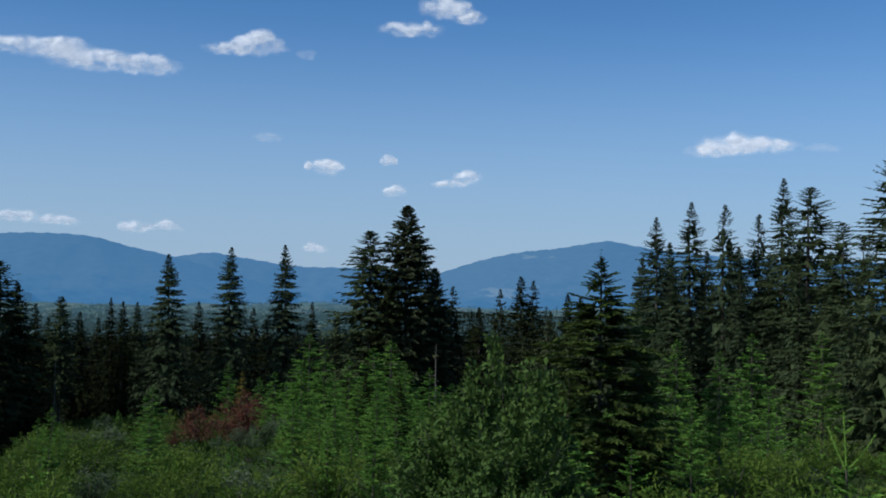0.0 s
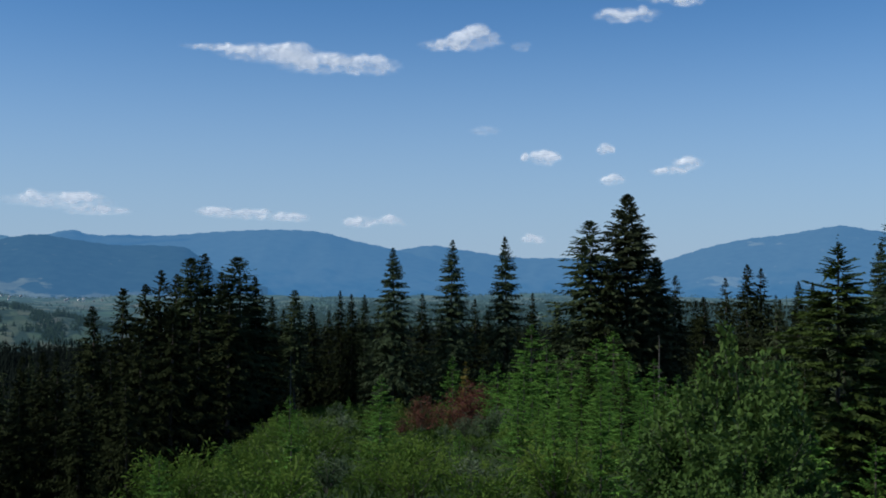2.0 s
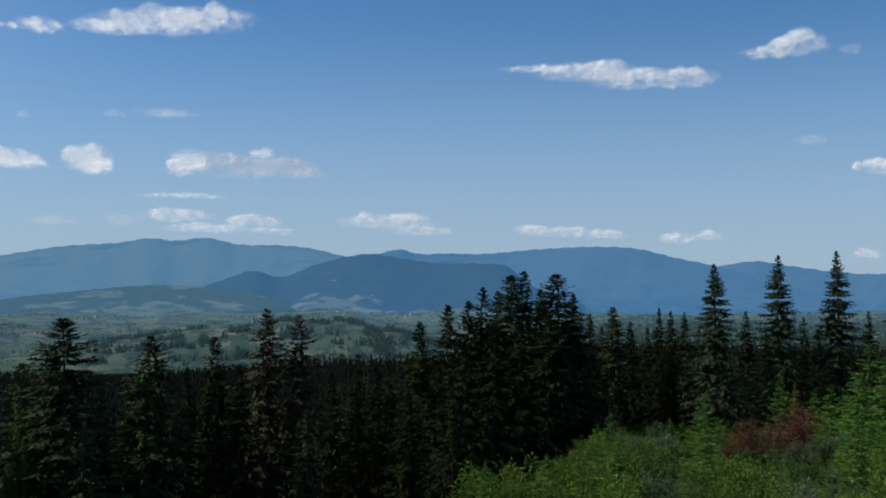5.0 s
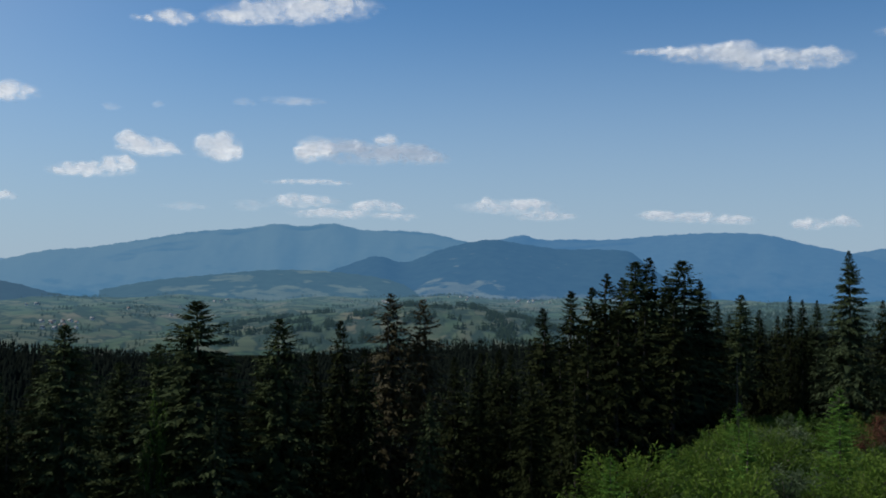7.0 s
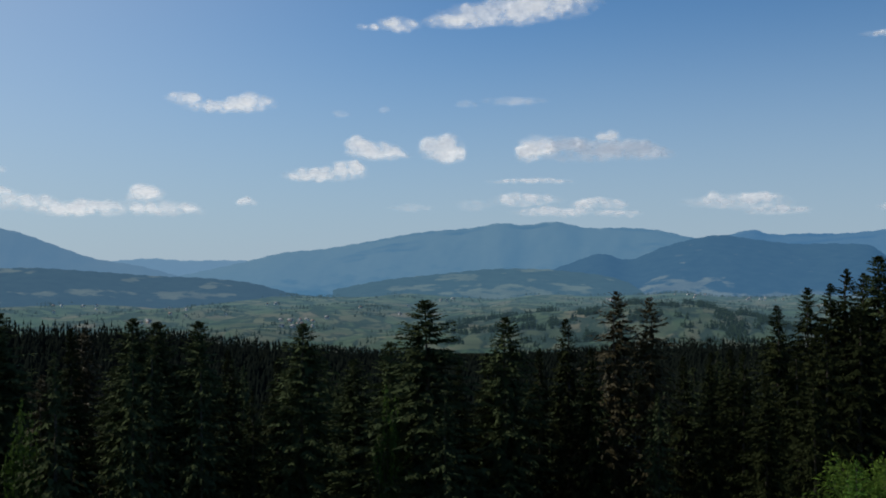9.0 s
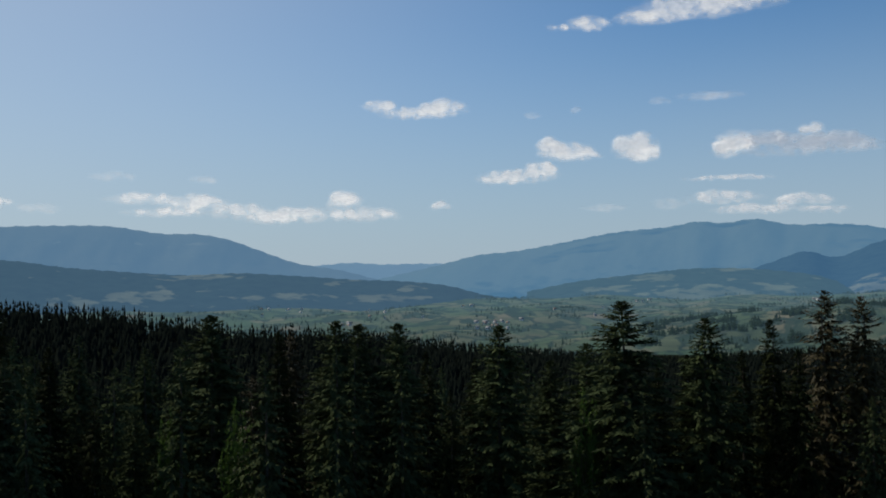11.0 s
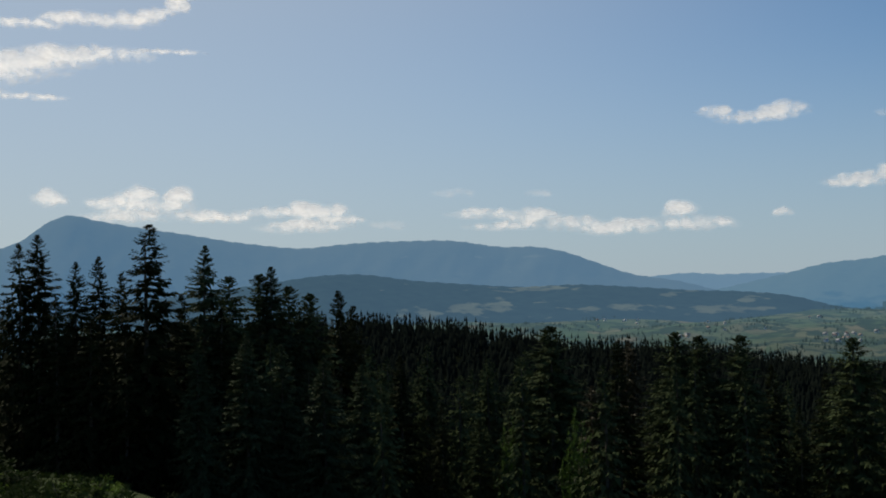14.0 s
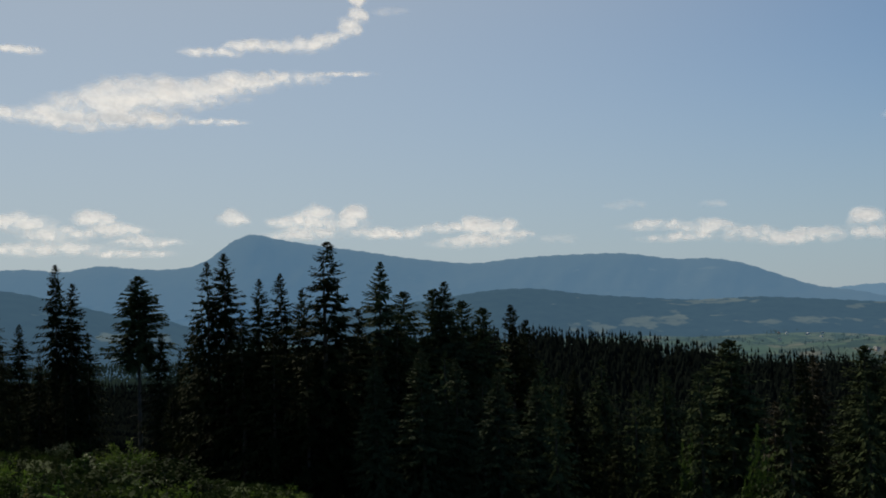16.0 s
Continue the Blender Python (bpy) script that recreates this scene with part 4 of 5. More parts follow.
def tree(kind, left, up, r, wide=1.0, turn=None, group="spruces and firs at the wood edge"):
    """A tree whose tip stands so many degrees left and up, r metres out, rooted in the ground there."""
    z = float(ground_height(left, r)) - 0.1
    tall = 1.65 + r * math.tan(radians(up)) - z
    k = tall / HEIGHTS.get(kind, 22.0)
    rz = (left * 77.7 + r * 13) % 360 if turn is None else turn
    p = polar(left, r, z)
    placed_trees.append((left, r, wide * 3.0 * k))
    return put(kind, kinds, Matrix.Translation(p) @ Matrix.Rotation(radians(rz), 4, "Z") @ Matrix.Diagonal((k * wide, k * wide, k, 1)), group)


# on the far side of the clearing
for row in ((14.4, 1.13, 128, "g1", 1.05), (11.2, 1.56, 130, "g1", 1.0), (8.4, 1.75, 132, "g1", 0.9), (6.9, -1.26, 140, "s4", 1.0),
            (3.9, 2.57, 124, "f2", 1.3), (1.9, 3.97, 126, "f1", 0.95), (0.4, 0.66, 128, "f1", 0.8), (-0.6, -0.3, 132, "s4", 1.1), (3.0, 0.6, 122, "s4", 1.2),
            (12.8, -1.3, 140, "s4", 1.0), (10.0, -1.6, 142, "s4", 1.0), (15.9, -1.38, 135, "g2", 0.9), (17.2, -1.16, 132, "s4", 0.85), (16.6, -1.34, 130, "s2", 0.8),
            (19.6, -1.15, 128, "f3", 1.0), (20.8, -1.5, 132, "s3", 0.9),
            (14.0, -2.0, 144, "s1", 1.1), (15.2, -2.3, 140, "s4", 1.1), (16.2, -2.6, 146, "s1", 1.1), (17.8, -2.2, 142, "s4", 1.1), (18.7, -1.9, 138, "s2", 1.1), (20.2, -2.2, 138, "s4", 1.1), (21.2, -2.6, 128, "s4", 1.1), (9.3, -2.2, 146, "s1", 1.1), (5.6, -2.0, 146, "s1", 1.1), (7.7, -2.6, 142, "s4", 1.1), (11.8, -2.4, 148, "s4", 1.1), (-2.0, -1.4, 150, "s1", 1.1), (1.2, -1.2, 140, "s4", 1.2)):
    tree(row[3], row[0], row[1], row[2], row[4])
# the dark stand at the clearing's edge
for row in ((21.7, -0.41, 122, "s1", 0.9), (22.6, 0.59, 120, "f3", 1.1), (23.4, -0.2, 124, "s2", 0.9), (24.3, 0.75, 118, "s3", 0.9), (25.0, 0.51, 116, "f2", 0.9),
            (25.7, -0.3, 119, "s1", 0.9), (26.5, -0.09, 112, "s1", 0.9), (27.3, -0.84, 110, "s2", 0.9), (28.4, -1.05, 104, "s3", 0.9), (29.9, -1.95, 100, "s1", 0.9),
            (31.6, -4.2, 92, "s4", 0.8), (32.2, -4.2, 100, "s1", 0.8), (33.3, -5.6, 90, "s2", 0.8), (23.0, -1.5, 108, "s4", 1.1), (24.6, -1.8, 104, "s4", 1.1), (26.0, -2.2, 98, "s4", 1.1), (27.6, -3.0, 92, "s4", 1.0),
            (29.0, -4.0, 88, "s4", 1.0), (28.2, -5.5, 70, "s4", 0.8), (30.5, -5.6, 80, "s1", 0.9)):
    tree(row[3], row[0], row[1], row[2], 1.25 * row[4])
# tall trees rising from the steep slope
for row in ((36.3, -1.58, 92, "b1", 1.0), (38.05, -1.26, 92, "b1", 1.1), (40.7, -2.7, 94, "s3", 1.0), (42.1, -4.26, 92, "s1", 0.8), (43.9, -2.62, 88, "f3", 1.1), (44.9, -4.5, 92, "s1", 0.9),
            (48.2, -1.7, 84, "f2", 1.35), (50.1, -3.9, 90, "f2", 0.9), (52.0, -4.8, 92, "f2", 1.0), (54.7, -2.9, 86, "f2", 1.1), (56.0, -4.6, 96, "s1", 0.8),
            (57.4, -6.3, 84, "s4", 0.8), (60.1, -2.7, 90, "f2", 0.95), (62.2, -2.7, 92, "f2", 1.05), (63.4, -2.5, 90, "f2", 1.05), (65.8, -3.0, 94, "b1", 0.9), (66.4, -2.9, 88, "s3", 0.9),
            (69.9, -2.05, 88, "f2", 1.2), (71.4, -4.6, 92, "s1", 0.9), (73.8, -6.8, 86, "f2", 0.8), (75.8, -5.9, 84, "s4", 0.8), (67.8, -5.2, 82, "b1", 0.9), (34.6, -4.6, 96, "s3", 0.9),
            (58.6, -4.2, 100, "s1", 0.9), (46.4, -5.2, 90, "s2", 0.9), (39.4, -4.2, 86, "s2", 0.9), (33.2, -4.4, 104, "s2", 0.9)):
    tree(row[3], row[0], row[1], row[2], row[4])
# the stand under the peak; g1 and g2 carry the sunlit needle colour
for row in ((80.3, -0.69, 110, "s3", 0.8), (81.1, 0.16, 102, "s1", 0.85), (82.6, 0.02, 98, "f2", 0.8), (83.7, 0.42, 98, "f2", 0.75), (84.6, 1.50, 96, "g2", 1.0), (85.2, 1.1, 96, "f2", 0.9),
            (86.8, 1.02, 95, "f2", 0.85), (88.0, 2.68, 92, "g1", 0.9), (87.2, -0.6, 90, "s4", 1.0), (89.2, 0.2, 92, "s2", 0.8), (90.8, 3.80, 88, "s3", 1.15), (92.2, 1.27, 96, "s2", 0.85),
            (93.3, 2.2, 94, "s1", 0.85), (94.4, 1.94, 96, "s2", 0.8), (96.2, 3.32, 98, "s2", 0.95), (97.1, 2.9, 98, "s4", 0.85), (95.3, 0.2, 92, "s4", 1.0), (93.8, -0.8, 88, "s4", 1.0), (92.0, -1.6, 86, "s4", 1.0), 
            (99.4, -0.7, 118, "s1", 0.8), (98.5, -1.6, 112, "s4", 0.8), (98.9, -3.4, 106, "s4", 0.8), (97.8, -0.4, 108, "s2", 0.9), (100.5, 2.24, 122, "f4", 0.95), (103.7, 1.94, 128, "s3", 0.9), (104.5, 2.90, 130, "s2", 0.8), (103.0, -0.55, 124, "s4", 0.8), (106.2, -0.02, 130, "s1", 0.9), (107.6, 1.2, 132, "s2", 1.0), (110.0, 2.0, 130, "s1", 1.0), (105.3, -1.6, 120, "s4", 0.9), (107.1, -1.0, 114, "s4", 1.0), (104.1, -2.6, 118, "s4", 0.8), (106.3, -3.2, 108, "s4", 0.8),
            (84.2, -2.6, 84, "g2", 0.9), (86.0, -2.0, 82, "g1", 0.9), (80.0, -3.8, 84, "g2", 0.9), (77.9, -3.4, 94, "s2", 0.85), (82.0, -3.4, 80, "g1", 0.9), (88.5, -2.5, 80, "g2", 0.9)):
    tree(row[3], row[0], row[1], row[2], 1.18 * row[4])
# an added stand on the sunny side, out of view, to shade the clearing
for row in ((109.0, 6.0, 92, "s1", 1.0), (111.5, 8.0, 76, "s4", 1.0), (113.5, 7.0, 84, "s2", 1.0), (116.0, 9.5, 66, "s1", 1.0), (118.5, 10.5, 60, "s4", 1.0), (112.5, 4.5, 110, "s1", 1.0), (121.0, 12.0, 52, "s2", 1.0),
            (115.0, 13.0, 50, "s4", 1.0), (119.5, 15.0, 42, "s1", 1.0), (124.0, 16.0, 40, "s4", 1.0), (110.5, 3.0, 122, "s4", 1.0), (114.5, 5.0, 100, "s4", 1.0), (127.0, 18.0, 36, "s2", 1.0)):
    tree(row[3], row[0], row[1], row[2], row[4])
# the group at the other side of the clearing
for row in ((-11.3, 3.53, 74, "h1", 1.0), (-13.1, 4.33, 74, "h1", 1.0), (-14.8, 4.19, 72, "h2", 1.0), (-16.5, 3.69, 74, "h2", 1.0), (-17.7, 5.53, 72, "h1", 0.9), (-19.0, 5.03, 70, "h3", 1.3), (-20.5, 3.25, 62, "h3", 1.2),
            (-22.9, 6.6, 46, "h3", 1.2), (-24.5, 5.5, 60, "h1", 1.0), (-12.2, 0.5, 70, "h1", 1.0), (-15.6, 0.8, 68, "h2", 1.0), (-18.4, 1.0, 64, "h1", 1.0), (-27, 4.5, 64, "s2", 1.0), (-20.8, -0.5, 56, "h1", 1.0),
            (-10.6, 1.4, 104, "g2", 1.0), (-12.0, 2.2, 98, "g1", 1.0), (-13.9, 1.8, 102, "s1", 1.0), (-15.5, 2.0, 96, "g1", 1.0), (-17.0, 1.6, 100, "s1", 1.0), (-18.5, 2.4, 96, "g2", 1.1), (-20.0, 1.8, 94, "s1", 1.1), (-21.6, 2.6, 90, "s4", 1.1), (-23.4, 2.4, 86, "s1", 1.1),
            (-3.1, -0.40, 190, "s4", 0.9), (-4.2, 0.29, 186, "s1", 1.1), (-4.9, 0.09, 188, "s4", 1.0), (-6.7, -0.57, 200, "s1", 0.9), (-7.4, -0.71, 196, "s1", 0.9), (-9.0, -0.6, 190, "s4", 1.0), (-1.6, -1.6, 180, "s1", 1.0), (-5.8, -1.5, 170, "s4", 1.0)):
    tree(row[3], row[0], row[1], row[2], row[4])


def skyline(left):
    """How high the tops of the closed forest may reach, in degrees."""
    return np.interp(left, [-30, -12, -2, 8, 20, 30, 36, 45, 50, 60, 70, 80, 86, 92, 96, 98, 102, 104, 106, 112],
                     [1.0, -0.6, -1.6, -2.6, -2.4, -3.6, -4.8, -5.4, -5.0, -4.0, -3.0, -2.0, -1.6, -1.8, -3.0, -5.2, -5.2, -3.0, -2.6, -2.6])


def mesh_arrays(me):
    v = np.empty(len(me.vertices) * 3, np.float32)
    me.vertices.foreach_get("co", v)
    loops = np.empty(len(me.loops), np.int32)
    me.loops.foreach_get("vertex_index", loops)
    four = sum(4 for p in me.polygons if p.loop_total == 4)
    tri = loops[four:].reshape(-1, 3)
    return v.reshape(-1, 3), np.concatenate([loops[:four].reshape(-1, 4), np.stack([tri[:, 0], tri[:, 1], tri[:, 2], tri[:, 2]], -1)])


def fill_forest():
    """Closed forest on the near slopes: the nearest trees singly, the others as one growth."""
    rng = np.random.default_rng(5)
    spots = [(a * math.pi / 180, r) for a, r, w in placed_trees]
    rest = []
    made = 0
    for k in range(12000):
        left = rng.uniform(-28, 110)
        r = 72 + (370 if left > 95 else 230) * math.sqrt(rng.random())
        edge = np.interp(left, [-30, -10, 0, 18, 24, 28, 32, 88, 96, 110], [78, 90, 150, 146, 112, 82, 66, 66, 100, 150])
        if r < edge:
            continue
        a = radians(left)
        if any(abs(r - q) < 3.7 and math.hypot(r - q, (a - b) * r) < 3.7 for b, q in spots):
            continue
        z = float(ground_height(left, r)) - 0.1
        top = float(skyline(left)) - abs(rng.normal(0, 1.3))
        tall = min(rng.uniform(14, 25), 1.65 + r * math.tan(radians(top)) - z)
        if tall < (5 if left > 95 else 8):
            continue
        spots.append((a, r))
        kind = ["t1", "t2", "t3"][int(rng.choice(3, p=[0.45, 0.35, 0.2]))]
        s = tall / 20.0
        w = s * rng.uniform(0.85, 1.15) * (20 / tall) ** 0.3
        m = Matrix.Translation(polar(left, r, z)) @ Matrix.Rotation(rng.uniform(0, 6.28), 4, "Z") @ Matrix.Diagonal((w, w, s, 1))
        if (r < 125 or k < 3) and made < 210:
            put(kind, thin_kinds, m, "spruces of the closed forest")
            made += 1
        else:
            rest.append((kind, m))
    light = {"t1": (0.05, 4.3, 0.55, 0.85), "t2": (0.06, 3.9, 0.65, 0.75), "t3": (0.08, 4.0, 0.3, 0.55)}
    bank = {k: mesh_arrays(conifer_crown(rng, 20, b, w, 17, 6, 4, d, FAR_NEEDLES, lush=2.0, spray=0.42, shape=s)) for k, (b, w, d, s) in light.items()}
    pieces = []
    for kind, m in sorted(rest, key=lambda it: it[1].translation.length)[:900]:
        v, q = bank[kind]
        mm = np.array(m)
        pieces.append((v @ mm[:3, :3].T + mm[:3, 3], q))
    v, q = joined(pieces)
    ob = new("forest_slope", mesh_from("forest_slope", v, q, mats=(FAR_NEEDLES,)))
    tagged(ob, "closed dark spruce forest growing on the slope below", "forest", kind="stuff")


fill_forest()


def cone_trees(name, label, left, r, z, tall, rng, mat, slim=0.17, rows=3):
    """Many far spruces in one growth, each a stack of ragged skirts."""
    n = len(left)
    x, y = -r * np.sin(np.radians(left)), r * np.cos(np.radians(left))
    sides = 4
    lv = np.linspace(0.08, 0.88, rows)
    j = np.arange(sides) * 2 * np.pi / sides
    ang = rng.uniform(0, 6.28, (n, rows, 1)) + j[None, None]
    rad = (slim * tall[:, None, None] * (1 - lv[None, :, None]) ** 0.8 + 0.2) * rng.uniform(0.6, 1.3, (n, rows, sides))
    base = np.stack([x[:, None, None] + rad * np.cos(ang), y[:, None, None] + rad * np.sin(ang), (z[:, None, None] + tall[:, None, None] * (lv[None, :, None] - 0.05)) + 0 * ang], -1)
    nxt = np.stack([x[:, None] + 0 * lv, y[:, None] + 0 * lv, z[:, None] + tall[:, None] * np.minimum(lv[None] + 0.32, 1.0)], -1)
    V = np.concatenate([base, nxt[:, :, None]], 2).reshape(-1, 3)
    k = (np.arange(n * rows) * (sides + 1))[:, None]
    a = np.arange(sides)[None]
    T = np.stack([k + a, k + (a + 1) % sides, k + sides + 0 * a], -1).reshape(-1, 3)
    ob = new(name, mesh_from(name, V, tris=T, smooth=True, mats=(mat,)))
    return tagged(ob, label, "forest", kind="stuff")


def far_forest():
    rng = np.random.default_rng(6)
    n = 30000
    left = np.concatenate([rng.uniform(-40, 125, n), rng.uniform(-34, 5, 6500), rng.uniform(4, 24, 7500), rng.uniform(96, 107, 2600), rng.uniform(82, 118, 4500)])
    r = np.sqrt(np.concatenate([rng.uniform(200 ** 2, 960 ** 2, n), rng.uniform(940 ** 2, 2300 ** 2, 6500), rng.uniform(940 ** 2, 2550 ** 2, 7500), rng.uniform(170 ** 2, 450 ** 2, 2600), rng.uniform(940 ** 2, 2100 ** 2, 4500)]))
    n = len(left)
    limit = np.interp(left, [-40, 1, 5, 20, 24, 30, 38, 45, 50, 60, 70, 80, 88, 96, 99, 104, 108, 125], [-1.2, -1.25, -1.45, -1.5, -2.1, -2.7, -3.9, -4.5, -4.2, -3.1, -1.72, -0.75, -0.9, -2.0, -2.1, -2.1, -2.0, -1.8])
    z = ground_height(left, r)
    tall = rng.uniform(12, 21, n)
    top = 1.65 + r * np.tan(np.radians(limit - np.abs(rng.normal(0, 0.22, n))))
    tall = np.minimum(tall, top - z)
    tall = np.where((left > 95) & (r < 450), np.minimum(tall, 0.03 * r), tall)
    ok = (tall > np.where(left > 95, 4.5, 7)) & (r > np.where(left > 95, 165, 285)) & ((r < 960) | ((left < 5) & (r < 2300)) | ((left < 24) & (r < 2550 - 60 * np.maximum(left - 18, 0) ** 1.6)) | ((left > 84) & (r < 2100)))
    near = ok & (r < np.where(left > 95, 450, 900))
    cone_trees("far_forest", "closed dark green spruce forest covering the lower slopes", left[near], r[near], z[near], tall[near], rng, SHADED_FAR_FOREST, 0.13)
    far = ok & ~near
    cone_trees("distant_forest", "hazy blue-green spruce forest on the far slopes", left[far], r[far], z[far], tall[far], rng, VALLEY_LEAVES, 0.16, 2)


far_forest()


# ---- valley ----
def ray_to_ground(left, up):
    """How far out a line of sight so many degrees up meets the valley floor."""
    r = np.arange(1050, 3200, 5.0)
    gap = ground_height(np.full_like(r, left), r) - (1.65 + r * math.tan(radians(up)))
    hit = np.nonzero(gap > 0)[0]
    return float(r[hit[0]]) if len(hit) else 2400.0


def valley_trees():
    rng = np.random.default_rng(8)
    n = 48000
    left = rng.uniform(-5, 106, n)
    r = np.sqrt(rng.uniform(1010 ** 2, 2900 ** 2, n))
    x, y = -r * np.sin(np.radians(left)), r * np.cos(np.radians(left))
    clump = np.array([noise.fractal(Vector((a * 0.45 + b / 300, b / 120, 3.3)), 0.8, 2.2, 5) for a, b in zip(left, r)])
    row = np.abs(np.sin(x / 55 + 0.9 * np.sin(y / 140)) * np.sin(y / 75 + 0.8 * np.sin(x / 120)))
    ok = (clump > 0.30) | ((row < 0.012) & (clump > -0.1))
    ok &= rng.random(n) < np.where(clump > 0.30, 0.9, 0.9)
    left, r = left[ok], r[ok]
    tall = rng.uniform(2.5, 6.0, len(left))
    # darker copses on the near knoll
    ka, kr = rng.uniform(28, 47, 7000), rng.uniform(1180, 1560, 7000)
    wood = np.array([noise.fractal(Vector((a * 0.55, b / 70, 9.1)), 0.9, 2.2, 4) for a, b in zip(ka, kr)])
    ka, kr = ka[wood > 0.22], kr[wood > 0.22]
    left, r, tall = np.concatenate([left, ka]), np.concatenate([r, kr]), np.concatenate([tall, rng.uniform(4, 9, len(ka))])
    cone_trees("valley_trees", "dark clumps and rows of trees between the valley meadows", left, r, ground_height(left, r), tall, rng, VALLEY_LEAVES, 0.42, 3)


valley_trees()


def plain(name, c, rough=0.8):
    m, n, l, b, out = material(name)
    l.new(ramp(n, l, noise_node(n, l, 0.7, 4), [(0.3, tuple(0.8 * v for v in c)), (0.7, c)]), b.inputs["Base Color"])
    b.inputs["Roughness"].default_value = rough
    return m


PLASTER, SHEET, TILE, DARK = plain("house_plaster", (0.72, 0.72, 0.70)), plain("zinc_roof", (0.20, 0.22, 0.24), 0.7), plain("tile_roof", (0.22, 0.17, 0.15)), plain("window_dark", (0.03, 0.035, 0.04), 0.2)


def house(roof_mat, long=12.0, deep=8.0, high=4.5, rise=4.0):
    ob = new("house")
    bm = bmesh.new()
    bmesh.ops.create_cube(bm, size=1.0, matrix=Matrix.Translation((0, 0, high / 2 - 0.5)) @ Matrix.Diagonal((long, deep, high + 1, 1)))
    gable = [bm.verts.new(p) for p in ((-long / 2, -deep / 2, high), (-long / 2, deep / 2, high), (-long / 2, 0, high + rise - 0.3), (long / 2, -deep / 2, high), (long / 2, deep / 2, high), (long / 2, 0, high + rise - 0.3))]
    bm.faces.new((gable[0], gable[2], gable[1]))
    bm.faces.new((gable[3], gable[4], gable[5]))
    me = bpy.data.meshes.new("wall")
    bm.to_mesh(me)
    bm.free()
    me.materials.append(PLASTER)
    part("wall", me, ob)
    e = 0.7
    lo = high - e * rise / (deep / 2)
    v = [(sx * (long / 2 + e), sy * (deep / 2 + e), lo + t) for t in (0, 0.25) for sx in (-1, 1) for sy in (-1, 1)]
    v += [(sx * (long / 2 + e), 0, high + rise + t) for t in (0, 0.25) for sx in (-1, 1)]
    q = [(4, 6, 11, 10), (5, 10, 11, 7), (0, 8, 9, 2), (1, 3, 9, 8), (0, 2, 6, 4), (1, 5, 7, 3), (0, 4, 10, 8), (1, 8, 10, 5), (2, 9, 11, 6), (3, 7, 11, 9)]
    part("roof", mesh_from("roof", v, q, mats=(roof_mat,)), ob)
    for sx in (-0.3, 0.0, 0.3):
        for sy in (-1, 1):
            wv = [(sx * long + a * 0.6, sy * (deep / 2 + b), 1.2 + c * 1.4) for a in (-1, 1) for b in (0, 0.05) for c in (0, 1)]
            part("window", mesh_from("window", wv, [(0, 1, 3, 2), (4, 6, 7, 5), (0, 4, 5, 1), (2, 3, 7, 6), (1, 5, 7, 3), (0, 2, 6, 4)], mats=(DARK,)), ob)
    return ob


HOUSES = [tagged(house(SHEET), "white plastered village house with a pale metal roof", "house", "houses in the valley"),
          tagged(house(TILE, 10, 8, 4, 3.6), "white plastered village house with a brown tiled roof", "house", "houses in the valley"),
          tagged(house(SHEET, 17, 10, 5.5, 3.2), "long pale farm building with a metal roof in meadows", "house", "houses in the valley")]


def village():
    rng = np.random.default_rng(9)
    first = [True, True, True]
    for left, up, n, wide, deep in ((66.2, -2.0, 7, 1.2, 0.25), (54.4, -2.85, 14, 1.5, 0.25), (56.3, -1.85, 2, 0.4, 0.05), (30.3, -1.7, 8, 1.6, 0.10), (39.0, -1.75, 5, 1.5, 0.1),
                                    (62.6, -2.75, 5, 0.6, 0.1), (34.5, -1.55, 6, 1.6, 0.12), (59.5, -2.2, 5, 2.0, 0.3), (50.0, -2.2, 4, 1.6, 0.3), (46.5, -1.7, 3, 1.5, 0.15), (69.0, -1.5, 3, 0.8, 0.1)):
        for k in range(n):
            a, e = left + rng.uniform(-wide, wide), up + rng.uniform(-deep, deep)
            r = ray_to_ground(a, e)
            i = int(rng.choice(3, p=[0.5, 0.3, 0.2]))
            m = Matrix.Translation(polar(a, r, float(ground_height(a, r)))) @ Matrix.Rotation(rng.uniform(0, 3.14), 4, "Z") @ Matrix.Scale(0.50, 4)
            if first[i]:
                first[i] = False
                HOUSES[i].matrix_basis = m
            else:
                home = HOUSES[i].matrix_basis.copy()
                HOUSES[i].matrix_basis = Matrix.Identity(4)
                ob = copy_thing(HOUSES[i], Matrix.Identity(4))
                HOUSES[i].matrix_basis = home
                ob.matrix_basis = m


village()


